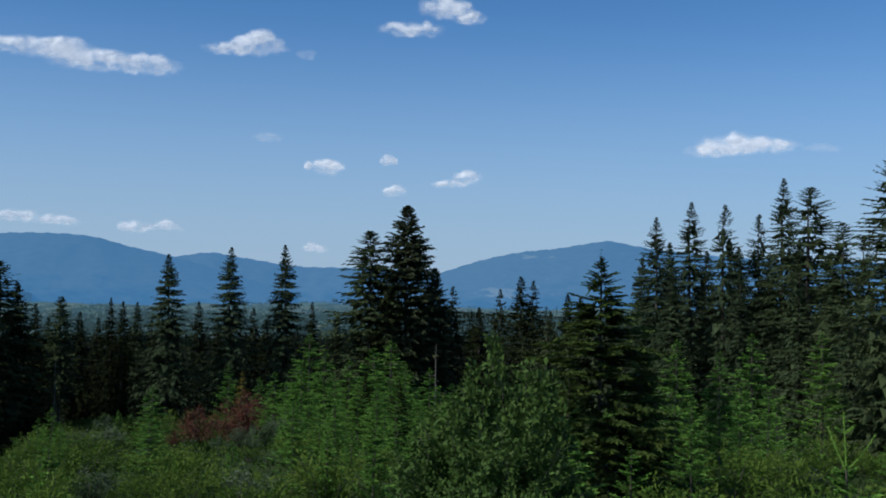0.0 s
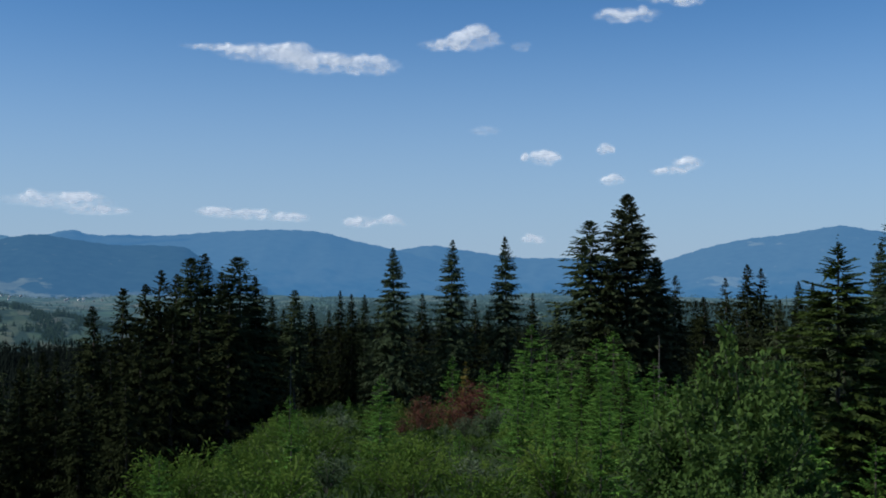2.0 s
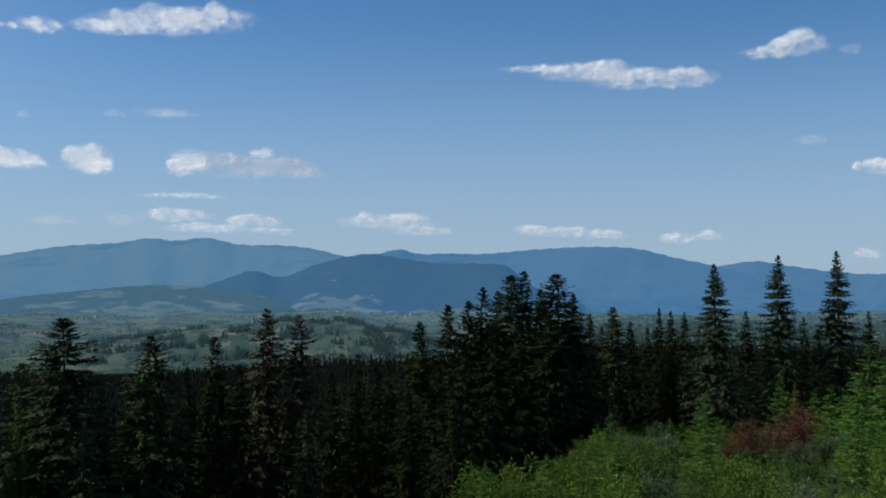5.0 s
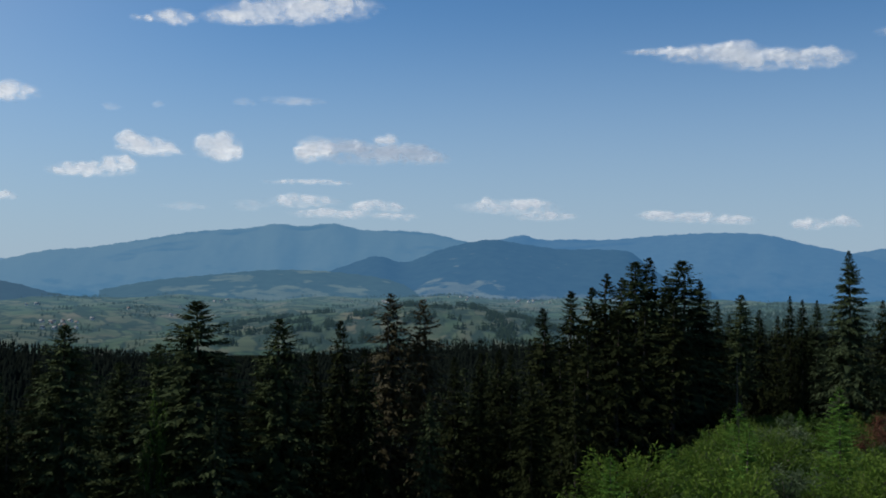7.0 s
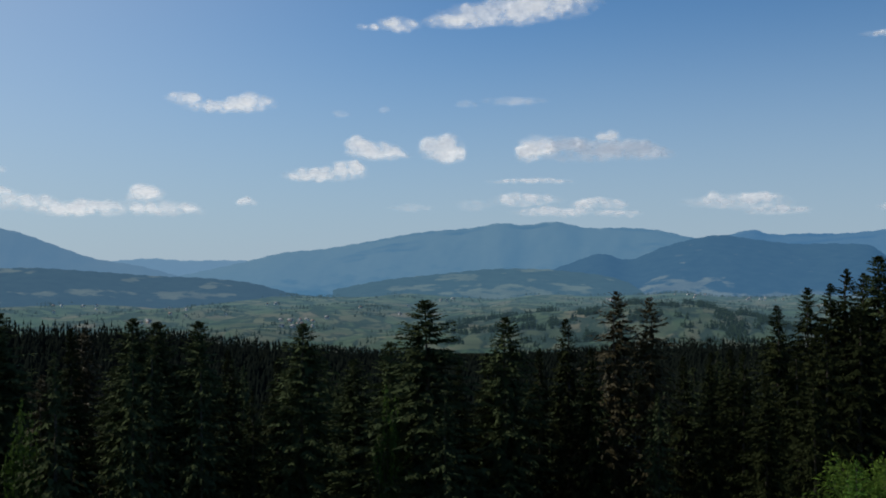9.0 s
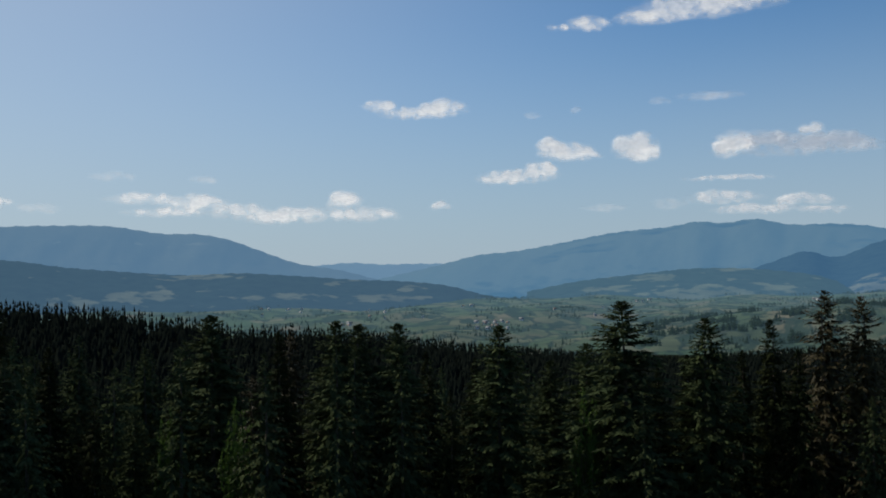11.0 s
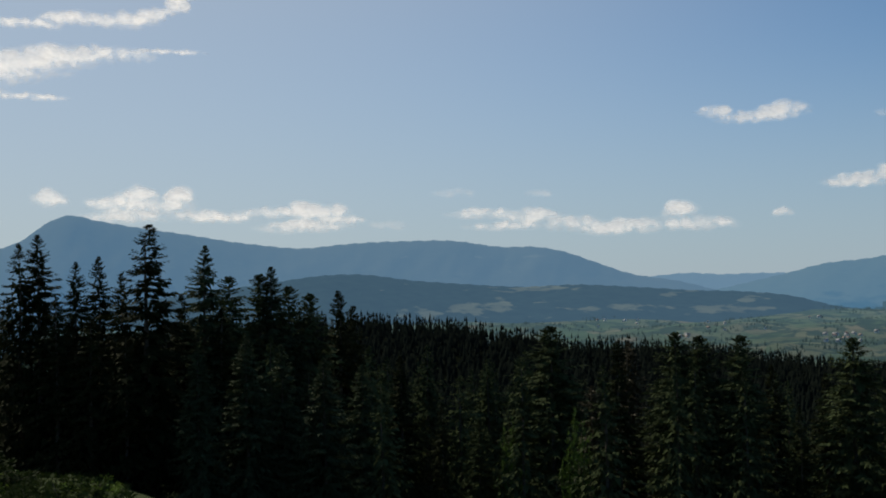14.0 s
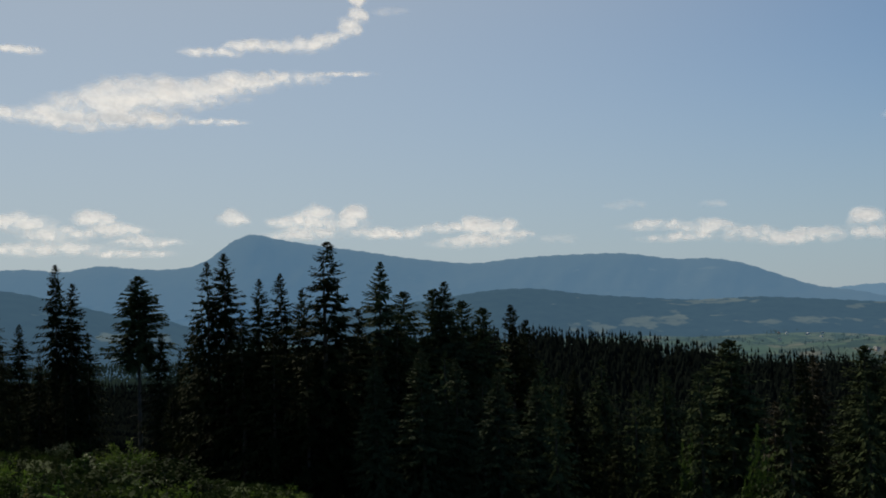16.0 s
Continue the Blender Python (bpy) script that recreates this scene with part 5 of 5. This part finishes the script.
# ---- brush of the clearing ----
def shrub(name, label, seed, H, W, stems, leaves, size, mat, slim=0.45, upright=0.6, far=False, tight=1.0):
    """Several bent stems from one root, leafy along their upper length."""
    rng = np.random.default_rng(seed)
    ob = new(name)
    ob.empty_display_size = 0.3
    woods, spots, heads, tip_light = [], [], [], []
    for k in range(stems):
        a, t = rng.uniform(0, 6.28), math.sqrt(rng.random())
        top = np.array([W * t * math.cos(a), W * t * math.sin(a), H * rng.uniform(0.7, 1.0) * (1.0 - 0.45 * t * t)])
        mid = top * np.array([0.35, 0.35, 0.55]) + rng.normal(0, 0.04 * H, 3)
        s = np.linspace(0, 1, 4)[:, None]
        pts = 2 * s * (1 - s) * mid + s * s * top
        pts[0, 2] = -0.25
        if k % 2 == 0:
            woods.append(tube(pts, np.linspace(0.010 * H + 0.004, 0.003, 4), 3))
        m = leaves // stems
        s = rng.uniform(0.15, 1.0, m)[:, None] ** 0.6
        p = 2 * s * (1 - s) * mid + s * s * top
        off = rng.normal(0, 1, (m, 3)) * np.array([0.10 * W, 0.10 * W, 0.06 * H]) * tight * (1.3 - s)
        p = p + off + unit(off) * 0.03
        p[:, 2] = np.maximum(p[:, 2], 0.05 * H)
        d = unit(off) * 0.8 + unit(top) * upright * rng.uniform(0, 1, (m, 1)) + rng.normal(0, 0.45, (m, 3))
        spots.append(p)
        heads.append(d)
        # lighter towards tips and top, with the shrub's inner shade in the colour
        tip_light.append(np.clip(s[:, 0] * 0.75 + 0.35 * p[:, 2] / H, 0, 1) ** 1.3)
    p, d = np.concatenate(spots), np.concatenate(heads)
    n = len(p)
    L = size * rng.uniform(0.6, 1.35, n)
    up = np.array([0, 0, 1.0]) + rng.normal(0, 0.6, (n, 3))
    leaf = (fronds if far else blades)(p, d, up, L, L * slim * 0.5 * rng.uniform(0.8, 1.2, n), 0.15)
    wv, wq = joined(woods)
    part("stem", mesh_from("stem", wv, wq, mats=(BARK,)), ob)
    me = mesh_from("foliage", leaf[0], None if far else leaf[1], leaf[1] if far else None, mats=(mat,))
    me.attributes.new("shoot_light", "FLOAT", "POINT").data.foreach_set("value", np.repeat(np.concatenate(tip_light), 3 if far else 4).astype(np.float32))
    part("foliage", me, ob)
    return tagged(ob, label, "shrub")


brush = {
    "near": shrub("shrub", "leafy dark green broadleaf shrub with upright shoots", 51, 2.4, 1.0, 34, 6000, 0.078, LEAF, 0.6, 0.8, tight=0.6),
    "b1": shrub("shrub", "bright green leafy brush in the clearing", 52, 1.7, 1.1, 26, 1250, 0.140, BRIGHT, 0.30, 1.2, far=True, tight=0.7),
    "b2": shrub("shrub", "bright green leafy brush in the clearing", 53, 1.4, 1.3, 26, 1250, 0.135, BRIGHT, 0.28, 1.2, far=True, tight=0.7),
    "w1": shrub("shrub", "silvery grey-green willow shrub in the clearing", 54, 1.9, 1.1, 16, 800, 0.20, SILVER, 0.26, 1.4, far=True, tight=0.8),
    "l1": shrub("shrub", "mid green leafy shrub among young spruces", 55, 1.8, 1.1, 13, 800, 0.21, LEAF, 0.5, 0.7, far=True, tight=0.7),
    "d1": shrub("dead_shrub", "dry red-brown dead bush in the clearing", 56, 2.6, 1.7, 34, 2600, 0.24, DEAD, 0.14, 0.6, far=True),
    "n1": shrub("shrub", "bright green leafy brush close to the lookout", 57, 1.3, 0.85, 22, 2000, 0.085, BRIGHT, 0.32, 1.3, tight=0.75),
    "n3": shrub("shrub", "dark green shrub with its shade put into the leaf colour", 59, 1.3, 0.9, 16, 1000, 0.12, SHADED_BRUSH, 0.5, 0.6, tight=0.8),
    "n2": shrub("shrub", "silvery willow brush close to the lookout", 58, 1.4, 0.75, 17, 1500, 0.105, SILVER, 0.26, 1.3, tight=0.7),
}
brush["bt"] = tagged(shrub("broadleaf_tree", "mid green leafy young tree among dark firs", 66, 7.0, 1.5, 22, 1600, 0.26, LEAF, 0.5, 0.7, far=True), category="tree")
YS = "bright green young spruce in the clearing"
saplings = {
    "y1": conifer("young_spruce", YS, "young tree", 61, 4.0, 0.0, 1.40, 30, 6, 26, -0.25, YOUNG, ragged=0.34, shape=0.78, spray=0.32, wide=0.06, curtain=0.05, core=0.5),
    "y2": conifer("young_spruce", YS, "young tree", 62, 4.0, 0.0, 1.20, 28, 6, 24, -0.40, YOUNG, ragged=0.42, shape=0.72, spray=0.34, wide=0.06, curtain=0.05, core=0.5),
    "y3": conifer("young_fir", "dense dark green young fir with layered boughs", "young tree", 63, 5.5, 0.0, 2.4, 34, 11, 64, -0.06, YOUNG_FIR, ragged=0.34, shape=0.92, spray=0.22, wide=0.12, curtain=0.15, core=0.6, lush=1.4, grain=0.7),
    "y4": conifer("young_spruce", "young spruce with yellowing orange needles", "young tree", 64, 4.0, 0.0, 1.0, 20, 7, 18, 0.1, YELLOW, ragged=0.4, shape=0.6),
    "y5": conifer("young_spruce", "slender bright young spruce close to the lookout", "young tree", 65, 2.0, 0.0, 0.66, 14, 6, 40, -0.45, YOUNG, ragged=0.3, shape=0.75, spray=0.46, wide=0.09, lush=1.9, curtain=0.03, core=0.45),
}
SIZES = {"near": 2.4, "b1": 1.7, "b2": 1.4, "w1": 1.9, "l1": 1.8, "d1": 2.6, "n1": 1.3, "n2": 1.4, "n3": 1.3, "bt": 7.0, "y1": 4.0, "y2": 4.0, "y3": 5.5, "y4": 4.0, "y5": 2.0}


def plant(kind, left, r, tall, wide=1.0, turn=0.0, group="brush of the clearing"):
    bank = brush if kind in brush else saplings
    k = tall / SIZES[kind]
    m = Matrix.Translation(polar(left, r, float(ground_height(left, r)) - 0.05)) @ Matrix.Rotation(turn, 4, "Z") @ Matrix.Diagonal((k * wide, k * wide, k, 1))
    return put(kind, bank, m, group)


def plant_to(kind, left, up, r, wide=1.0, turn=0.0, group="brush of the clearing"):
    tall = 1.65 + r * math.tan(radians(up)) - float(ground_height(left, r))
    return plant(kind, left, r, max(tall, 0.4), wide, turn, group)


# plants that can be told apart
plant_to("near", -2.9, -3.0, 11.0, 0.85, 0.4)
plant_to("near", -4.1, -1.2, 11.6, 0.75, 1.1)
plant_to("near", -0.4, -5.6, 11.6, 0.9, 1.9)
plant_to("near", -5.2, -6.6, 10.2, 0.8, 3.1)
plant_to("near", -1.6, -8.6, 8.6, 0.8, 5.0)
plant_to("near", -4.3, -9.0, 8.0, 0.8, 2.2)
plant_to("near", -2.0, -4.8, 10.6, 1.0, 0.9)
plant_to("near", -3.6, -5.4, 9.6, 1.0, 4.1)
plant_to("near", -5.9, -9.4, 8.8, 0.9, 1.5)
plant_to("y3", -8.45, 1.55, 25.0, 1.25, 0.3)
plant_to("y3", -10.6, -3.0, 27.0, 0.9, 1.3)
plant_to("y3", -6.9, -4.6, 23.0, 0.8, 2.3)
plant_to("y1", -14.6, -3.3, 27.0, 0.8, 0.8)
plant_to("y1", -13.2, -5.6, 22.0, 0.8, 1.8)
plant_to("y2", -17.0, -5.2, 30.0, 0.9, 2.8)
plant_to("y1", -19.6, -2.2, 46.0, 0.9, 2.0)
plant_to("y1", -16.2, -2.4, 52.0, 0.9, 1.0)
plant_to("y1", -12.4, -2.8, 50.0, 0.9, 4.0)
plant_to("y5", 2.0, -9.3, 15.0, 0.8, 1.2)
plant_to("y5", 6.0, -8.2, 17.0, 0.8, 2.2)
plant_to("y1", 7.0, -2.9, 60.0, 1.15, 0.0)
plant_to("y1", 6.2, -3.7, 58.0, 0.9, 1.5)
plant_to("y2", 5.0, -5.6, 50.0, 1.0, 3.0)
plant_to("y1", 3.6, -3.6, 52.0, 1.3, 2.0)
plant_to("y1", 2.7, -3.2, 56.0, 1.2, 4.0)
plant_to("y2", 1.2, -5.6, 48.0, 1.0, 5.0)
plant_to("y1", 4.4, -5.4, 44.0, 1.0, 0.7)
plant_to("y1", 8.2, -5.4, 56.0, 0.9, 2.7)
plant_to("y2", 3.0, -7.0, 34.0, 1.0, 1.7)
plant_to("y1", 6.4, -7.4, 36.0, 0.9, 3.7)
plant_to("y2", 0.0, -6.6, 38.0, 1.0, 2.2)
plant_to("y1", 9.6, -5.2, 74.0, 0.9, 1.1)
plant_to("y1", 11.2, -4.6, 88.0, 0.9, 3.3)
for row in ((0.6, -4.6, 46), (1.9, -4.4, 44), (4.9, -4.2, 50), (5.7, -4.9, 42), (7.4, -4.4, 52), (8.8, -4.9, 62), (3.4, -5.8, 37), (1.4, -7.4, 29), (2.3, -6.2, 33), (4.7, -7.8, 28), (5.6, -6.4, 34),
            (7.5, -6.2, 42), (0.2, -8.6, 24), (3.7, -8.8, 23), (6.9, -8.6, 27), (-0.6, -5.4, 40), (8.4, -7.4, 40), (9.2, -6.6, 50)):
    plant_to("y1" if row[2] % 3 else "y2", row[0], row[1], row[2], 1.0, row[2] * 1.7)
plant_to("y3", 4.0, -4.9, 46.0, 0.9, 1.3)
plant_to("y3", 2.2, -5.2, 42.0, 0.8, 2.3)
plant_to("y4", 10.5, -4.9, 78.0, 0.9, 0.0)
plant_to("d1", 12.7, -6.6, 60.0, 1.0, 0.5)
plant_to("d1", 10.5, -5.9, 66.0, 1.1, 2.5)
plant_to("d1", 9.4, -6.1, 66.0, 0.8, 3.5)
plant_to("d1", 13.9, -7.8, 54.0, 0.8, 4.5)
plant_to("n2", 10.4, -7.4, 46.0, 0.9, 0.7)
plant_to("n2", 9.2, -7.0, 47.0, 1.0, 2.7)
plant_to("n2", 11.6, -8.1, 42.0, 1.0, 4.7)
plant_to("n2", 15.6, -8.6, 38.0, 1.0, 1.7)
plant_to("n2", 7.9, -6.7, 52.0, 0.9, 3.7)
plant_to("n1", 25.2, -8.2, 44.0, 1.1, 0.9)
plant_to("n1", 26.2, -9.0, 34.0, 1.0, 2.9)
plant_to("n1", 103.6, -8.4, 26.0, 0.9, 0.5)
plant_to("b1", 101.4, -5.9, 84.0, 1.2, 1.5)
for left, up, r in ((68.6, -5.9, 80), (72.2, -6.3, 84), (50.1, -5.7, 82)):
    plant_to("bt", left, up, r, 0.5, left, "young broadleaf trees on the slope")
plant_to("y4", 106.4, -7.8, 24.0, 1.0, 1.0)
for k, (left, r) in enumerate(((97.8, 78), (98.4, 92), (99.0, 70), (99.3, 104), (99.8, 84), (100.2, 118), (100.6, 96), (100.9, 74), (101.4, 108), (101.8, 88), (102.3, 122), (102.6, 100), (103.2, 82), (98.8, 116), (99.6, 126),
                                (101.0, 128), (97.4, 98), (103.6, 112), (100.0, 60), (102.0, 66), (98.2, 62), (101.2, 52), (99.2, 48), (103.0, 54))):
    plant("l1" if k % 3 == 0 else "n3", left, r, 1.3 + 0.9 * ((k * 7) % 5) / 4, 1.5, k * 1.9)
plant_to("y5", 105.2, -7.4, 17.0, 1.0, 1.0)


def snag(left, up, r, seed):
    """A dead standing trunk, bare but for short broken stubs."""
    rng = np.random.default_rng(seed)
    z = float(ground_height(left, r)) - 0.1
    tall = 1.65 + r * math.tan(radians(up)) - z
    ob = new("dead_tree")
    part("trunk", trunk_mesh(rng, tall, 0.11, 0, 0.3), ob)
    for k in range(7):
        h, a, w = rng.uniform(0.3, 0.9) * tall, rng.uniform(0, 6.28), rng.uniform(0.3, 0.8)
        v, q = tube([(0, 0, h), (w * math.cos(a), w * math.sin(a), h - 0.1 * w)], [0.03, 0.008], 5)
        part("branch_stub", mesh_from("branch_stub", v, q, smooth=True, mats=(PALE_BARK,)), ob)
    for child in ob.children:
        child.data.materials.clear()
        child.data.materials.append(PALE_BARK)
    ob.matrix_basis = Matrix.Translation(polar(left, r, z))
    return tagged(ob, "bare grey dead trunk with broken stubs at the wood edge", "dead tree", "dead trunks at the wood edge")


PALE_BARK = plain("weathered_grey_wood", (0.12, 0.11, 0.095))
snag(0.28, -3.2, 113.0, 71)
snag(19.8, -4.2, 120.0, 72)


def scatter():
    rng = np.random.default_rng(10)
    spots = []
    count = {}
    for k in range(9000):
        if rng.random() < 0.75:
            left = rng.uniform(-27, 27)
            edge = np.interp(left, [-28, -10, 0, 10, 18, 21, 23, 25, 26.5, 27.3], [66, 78, 118, 124, 124, 112, 92, 66, 35, 20])
        else:
            left = rng.uniform(92.5, 114)
            edge = np.interp(left, [92.5, 96.5, 98, 101, 105, 114], [26, 50, 112, 130, 130, 126])
        r = 12.5 + (edge - 12.5) * rng.random() ** 0.7
        gap = 1.25 + 0.028 * r
        a = radians(left)
        if any(abs(r - q) < gap and math.hypot(r - q, (a - b) * r) < gap for b, q in spots):
            continue
        if r < 16 and -9 < left < 3:
            continue
        spots.append((a, r))
        c = rng.random()
        side = left > 90
        if r < 40:
            young = 0.5 if -9 < left < 9 else 0.25
            kind, tall = ("n1", rng.uniform(0.5, 1.7)) if c < 0.85 - young else ("n2", rng.uniform(0.6, 1.2)) if c < 1 - young else ("y5" if r < 24 else "y1", rng.uniform(0.7, 1.7) if r < 24 else rng.uniform(1.2, 2.6))
            # the backlit side gets n3, whose leaf colour holds the shade
            if side:
                kind, tall = ("n3" if c < 0.88 else "n1"), tall * 0.8
        else:
            green = 0.10 if side else 0.50 if left > 9 else 0.22
            if not side and rng.random() < (0.45 if left < 9 else 0.12):
                kind, tall = ("y1" if rng.random() < 0.5 else "y2"), rng.uniform(1.6, 3.6)
            elif c < green:
                kind, tall = ("b1" if rng.random() < 0.5 else "b2"), rng.uniform(0.8, 1.5 if side else 2.1)
            elif c < green + (0.03 if side else 0.13):
                kind, tall = "w1", rng.uniform(1.0, 2.3)
            elif c < green + 0.25 and not side:
                kind, tall = "l1", rng.uniform(1.0, 2.4)
            elif left < 8:
                kind, tall = ("y1" if rng.random() < 0.5 else "y2"), rng.uniform(1.2, 2.9)
            else:
                kind, tall = ("n3" if side else "b2"), rng.uniform(0.8, 1.4)
        if 8.0 < left < 15.0 and 34 < r < 68:
            kind, tall = ("n2" if c < 0.5 else "n1"), rng.uniform(0.5, 0.9)
        count[kind] = count.get(kind, 0) + 1
        if sum(count.values()) > 500:
            break
        plant(kind, left, r, tall, rng.uniform(0.85, 1.25), rng.uniform(0, 6.28))


scatter()


def leader_shoot(rng, foot, tip, bow):
    """A bare new shoot bristling with short needles all round."""
    foot, tip = np.array(foot, float), np.array(tip, float)
    t = np.linspace(0, 1, 6)[:, None]
    line = foot + (tip - foot) * t + np.array([0, 0, -bow]) * 4 * t * (1 - t)
    stem = tube(line, np.linspace(0.0045, 0.0022, 6), 5)
    n = 170
    u = rng.uniform(0.02, 1.0, n)
    o = np.stack([np.interp(u, t[:, 0], line[:, k]) for k in range(3)], -1)
    along = unit(tip - foot)
    d = unit(np.cross(rng.normal(0, 1, (n, 3)), along)) * 0.8 + along * 0.75
    needles = blades(o, d, rng.normal(0, 1, (n, 3)), rng.uniform(0.010, 0.019, n), np.full(n, 0.0016))
    v, q = joined([stem, needles])
    me = mesh_from("shoot", v, q, mats=(YOUNG,))
    me.attributes.new("shoot_light", "FLOAT", "POINT").data.foreach_set("value", np.full(len(v), 1.0, dtype=np.float32))
    return me


def forked_sapling(left, r, fork):
    """A young spruce whose leader has forked into long shoots."""
    rng = np.random.default_rng(88)
    base = float(ground_height(left, r)) - 0.05
    H = fork - base
    ob = new("young_spruce")
    ob.matrix_basis = Matrix.Translation(polar(left, r, base)) @ Matrix.Rotation(radians(left), 4, "Z")
    v, q = tube([(0, 0, -0.2), (0.01, 0, 0.5 * H), (0, 0, H)], [0.014, 0.009, 0.005], 7)
    part("trunk", mesh_from("trunk", v, q, smooth=True, mats=(BARK,)), ob)
    part("crown", conifer_crown(rng, H, 0.0, 0.42, 13, 6, 40, -0.5, YOUNG, ragged=0.3, shape=0.55, spray=0.42, wide=0.09, lush=1.6, curtain=0.03, core=0.6), ob)
    for foot, tip, bow in (((0, 0, -0.02), (-0.100, 0.03, 0.215), 0.012), ((0, 0, -0.02), (0.150, -0.04, 0.195), 0.016), ((0, 0, -0.02), (-0.018, 0.05, 0.310), 0.0), ((-0.012, 0.03, 0.185), (0.034, 0.05, 0.220), 0.003), ((-0.012, 0.03, 0.185), (-0.058, 0.02, 0.215), 0.003)):
        part("shoot", leader_shoot(rng, np.array(foot) + (0, 0, H), np.array(tip) + (0, 0, H), bow), ob, "pale green bristling new shoot")
    tagged(ob, "bright green young spruce with a forked leader of long shoots", "young tree", "brush of the clearing")


forked_sapling(-20.78, 6.5, 1.65 + 6.5 * math.tan(radians(-8.88)))


def undergrowth():
    """Grass, fern and bramble between the shrubs."""
    rng = np.random.default_rng(11)
    n = 60000
    left = np.where(rng.random(n) < 0.72, rng.uniform(-30, 28, n), rng.uniform(92, 116, n))
    r = 2.5 + 127 * rng.random(n) ** 0.85
    z = ground_height(left, r)
    p = np.stack([-r * np.sin(np.radians(left)), r * np.cos(np.radians(left)), z - 0.03], -1)
    L = (0.20 + 0.005 * r) * rng.uniform(0.5, 1.5, n)
    d = np.stack([rng.normal(0, 0.5, n), rng.normal(0, 0.5, n), np.ones(n)], -1)
    v, q = blades(p, d, rng.normal(0, 1, (n, 3)), L, L * 0.035 + 0.0005 * r, 0.25)
    # blades on the backlit side take the colour with shade painted in
    for name, mat, sel in (("undergrowth", GRASS, left < 60), ("bilberry_undergrowth", SHADED_BRUSH, left > 60)):
        pick = np.nonzero(sel)[0]
        vv = v.reshape(n, 4, 3)[pick].reshape(-1, 3)
        ob = new(name, mesh_from(name, vv, np.arange(4 * len(pick)).reshape(-1, 4), mats=(mat,)))
        tagged(ob, "tall grass and bramble leaves between the shrubs" if mat is GRASS else "low undergrowth between the shrubs with shade in its leaf colour", "undergrowth", kind="stuff")


undergrowth()
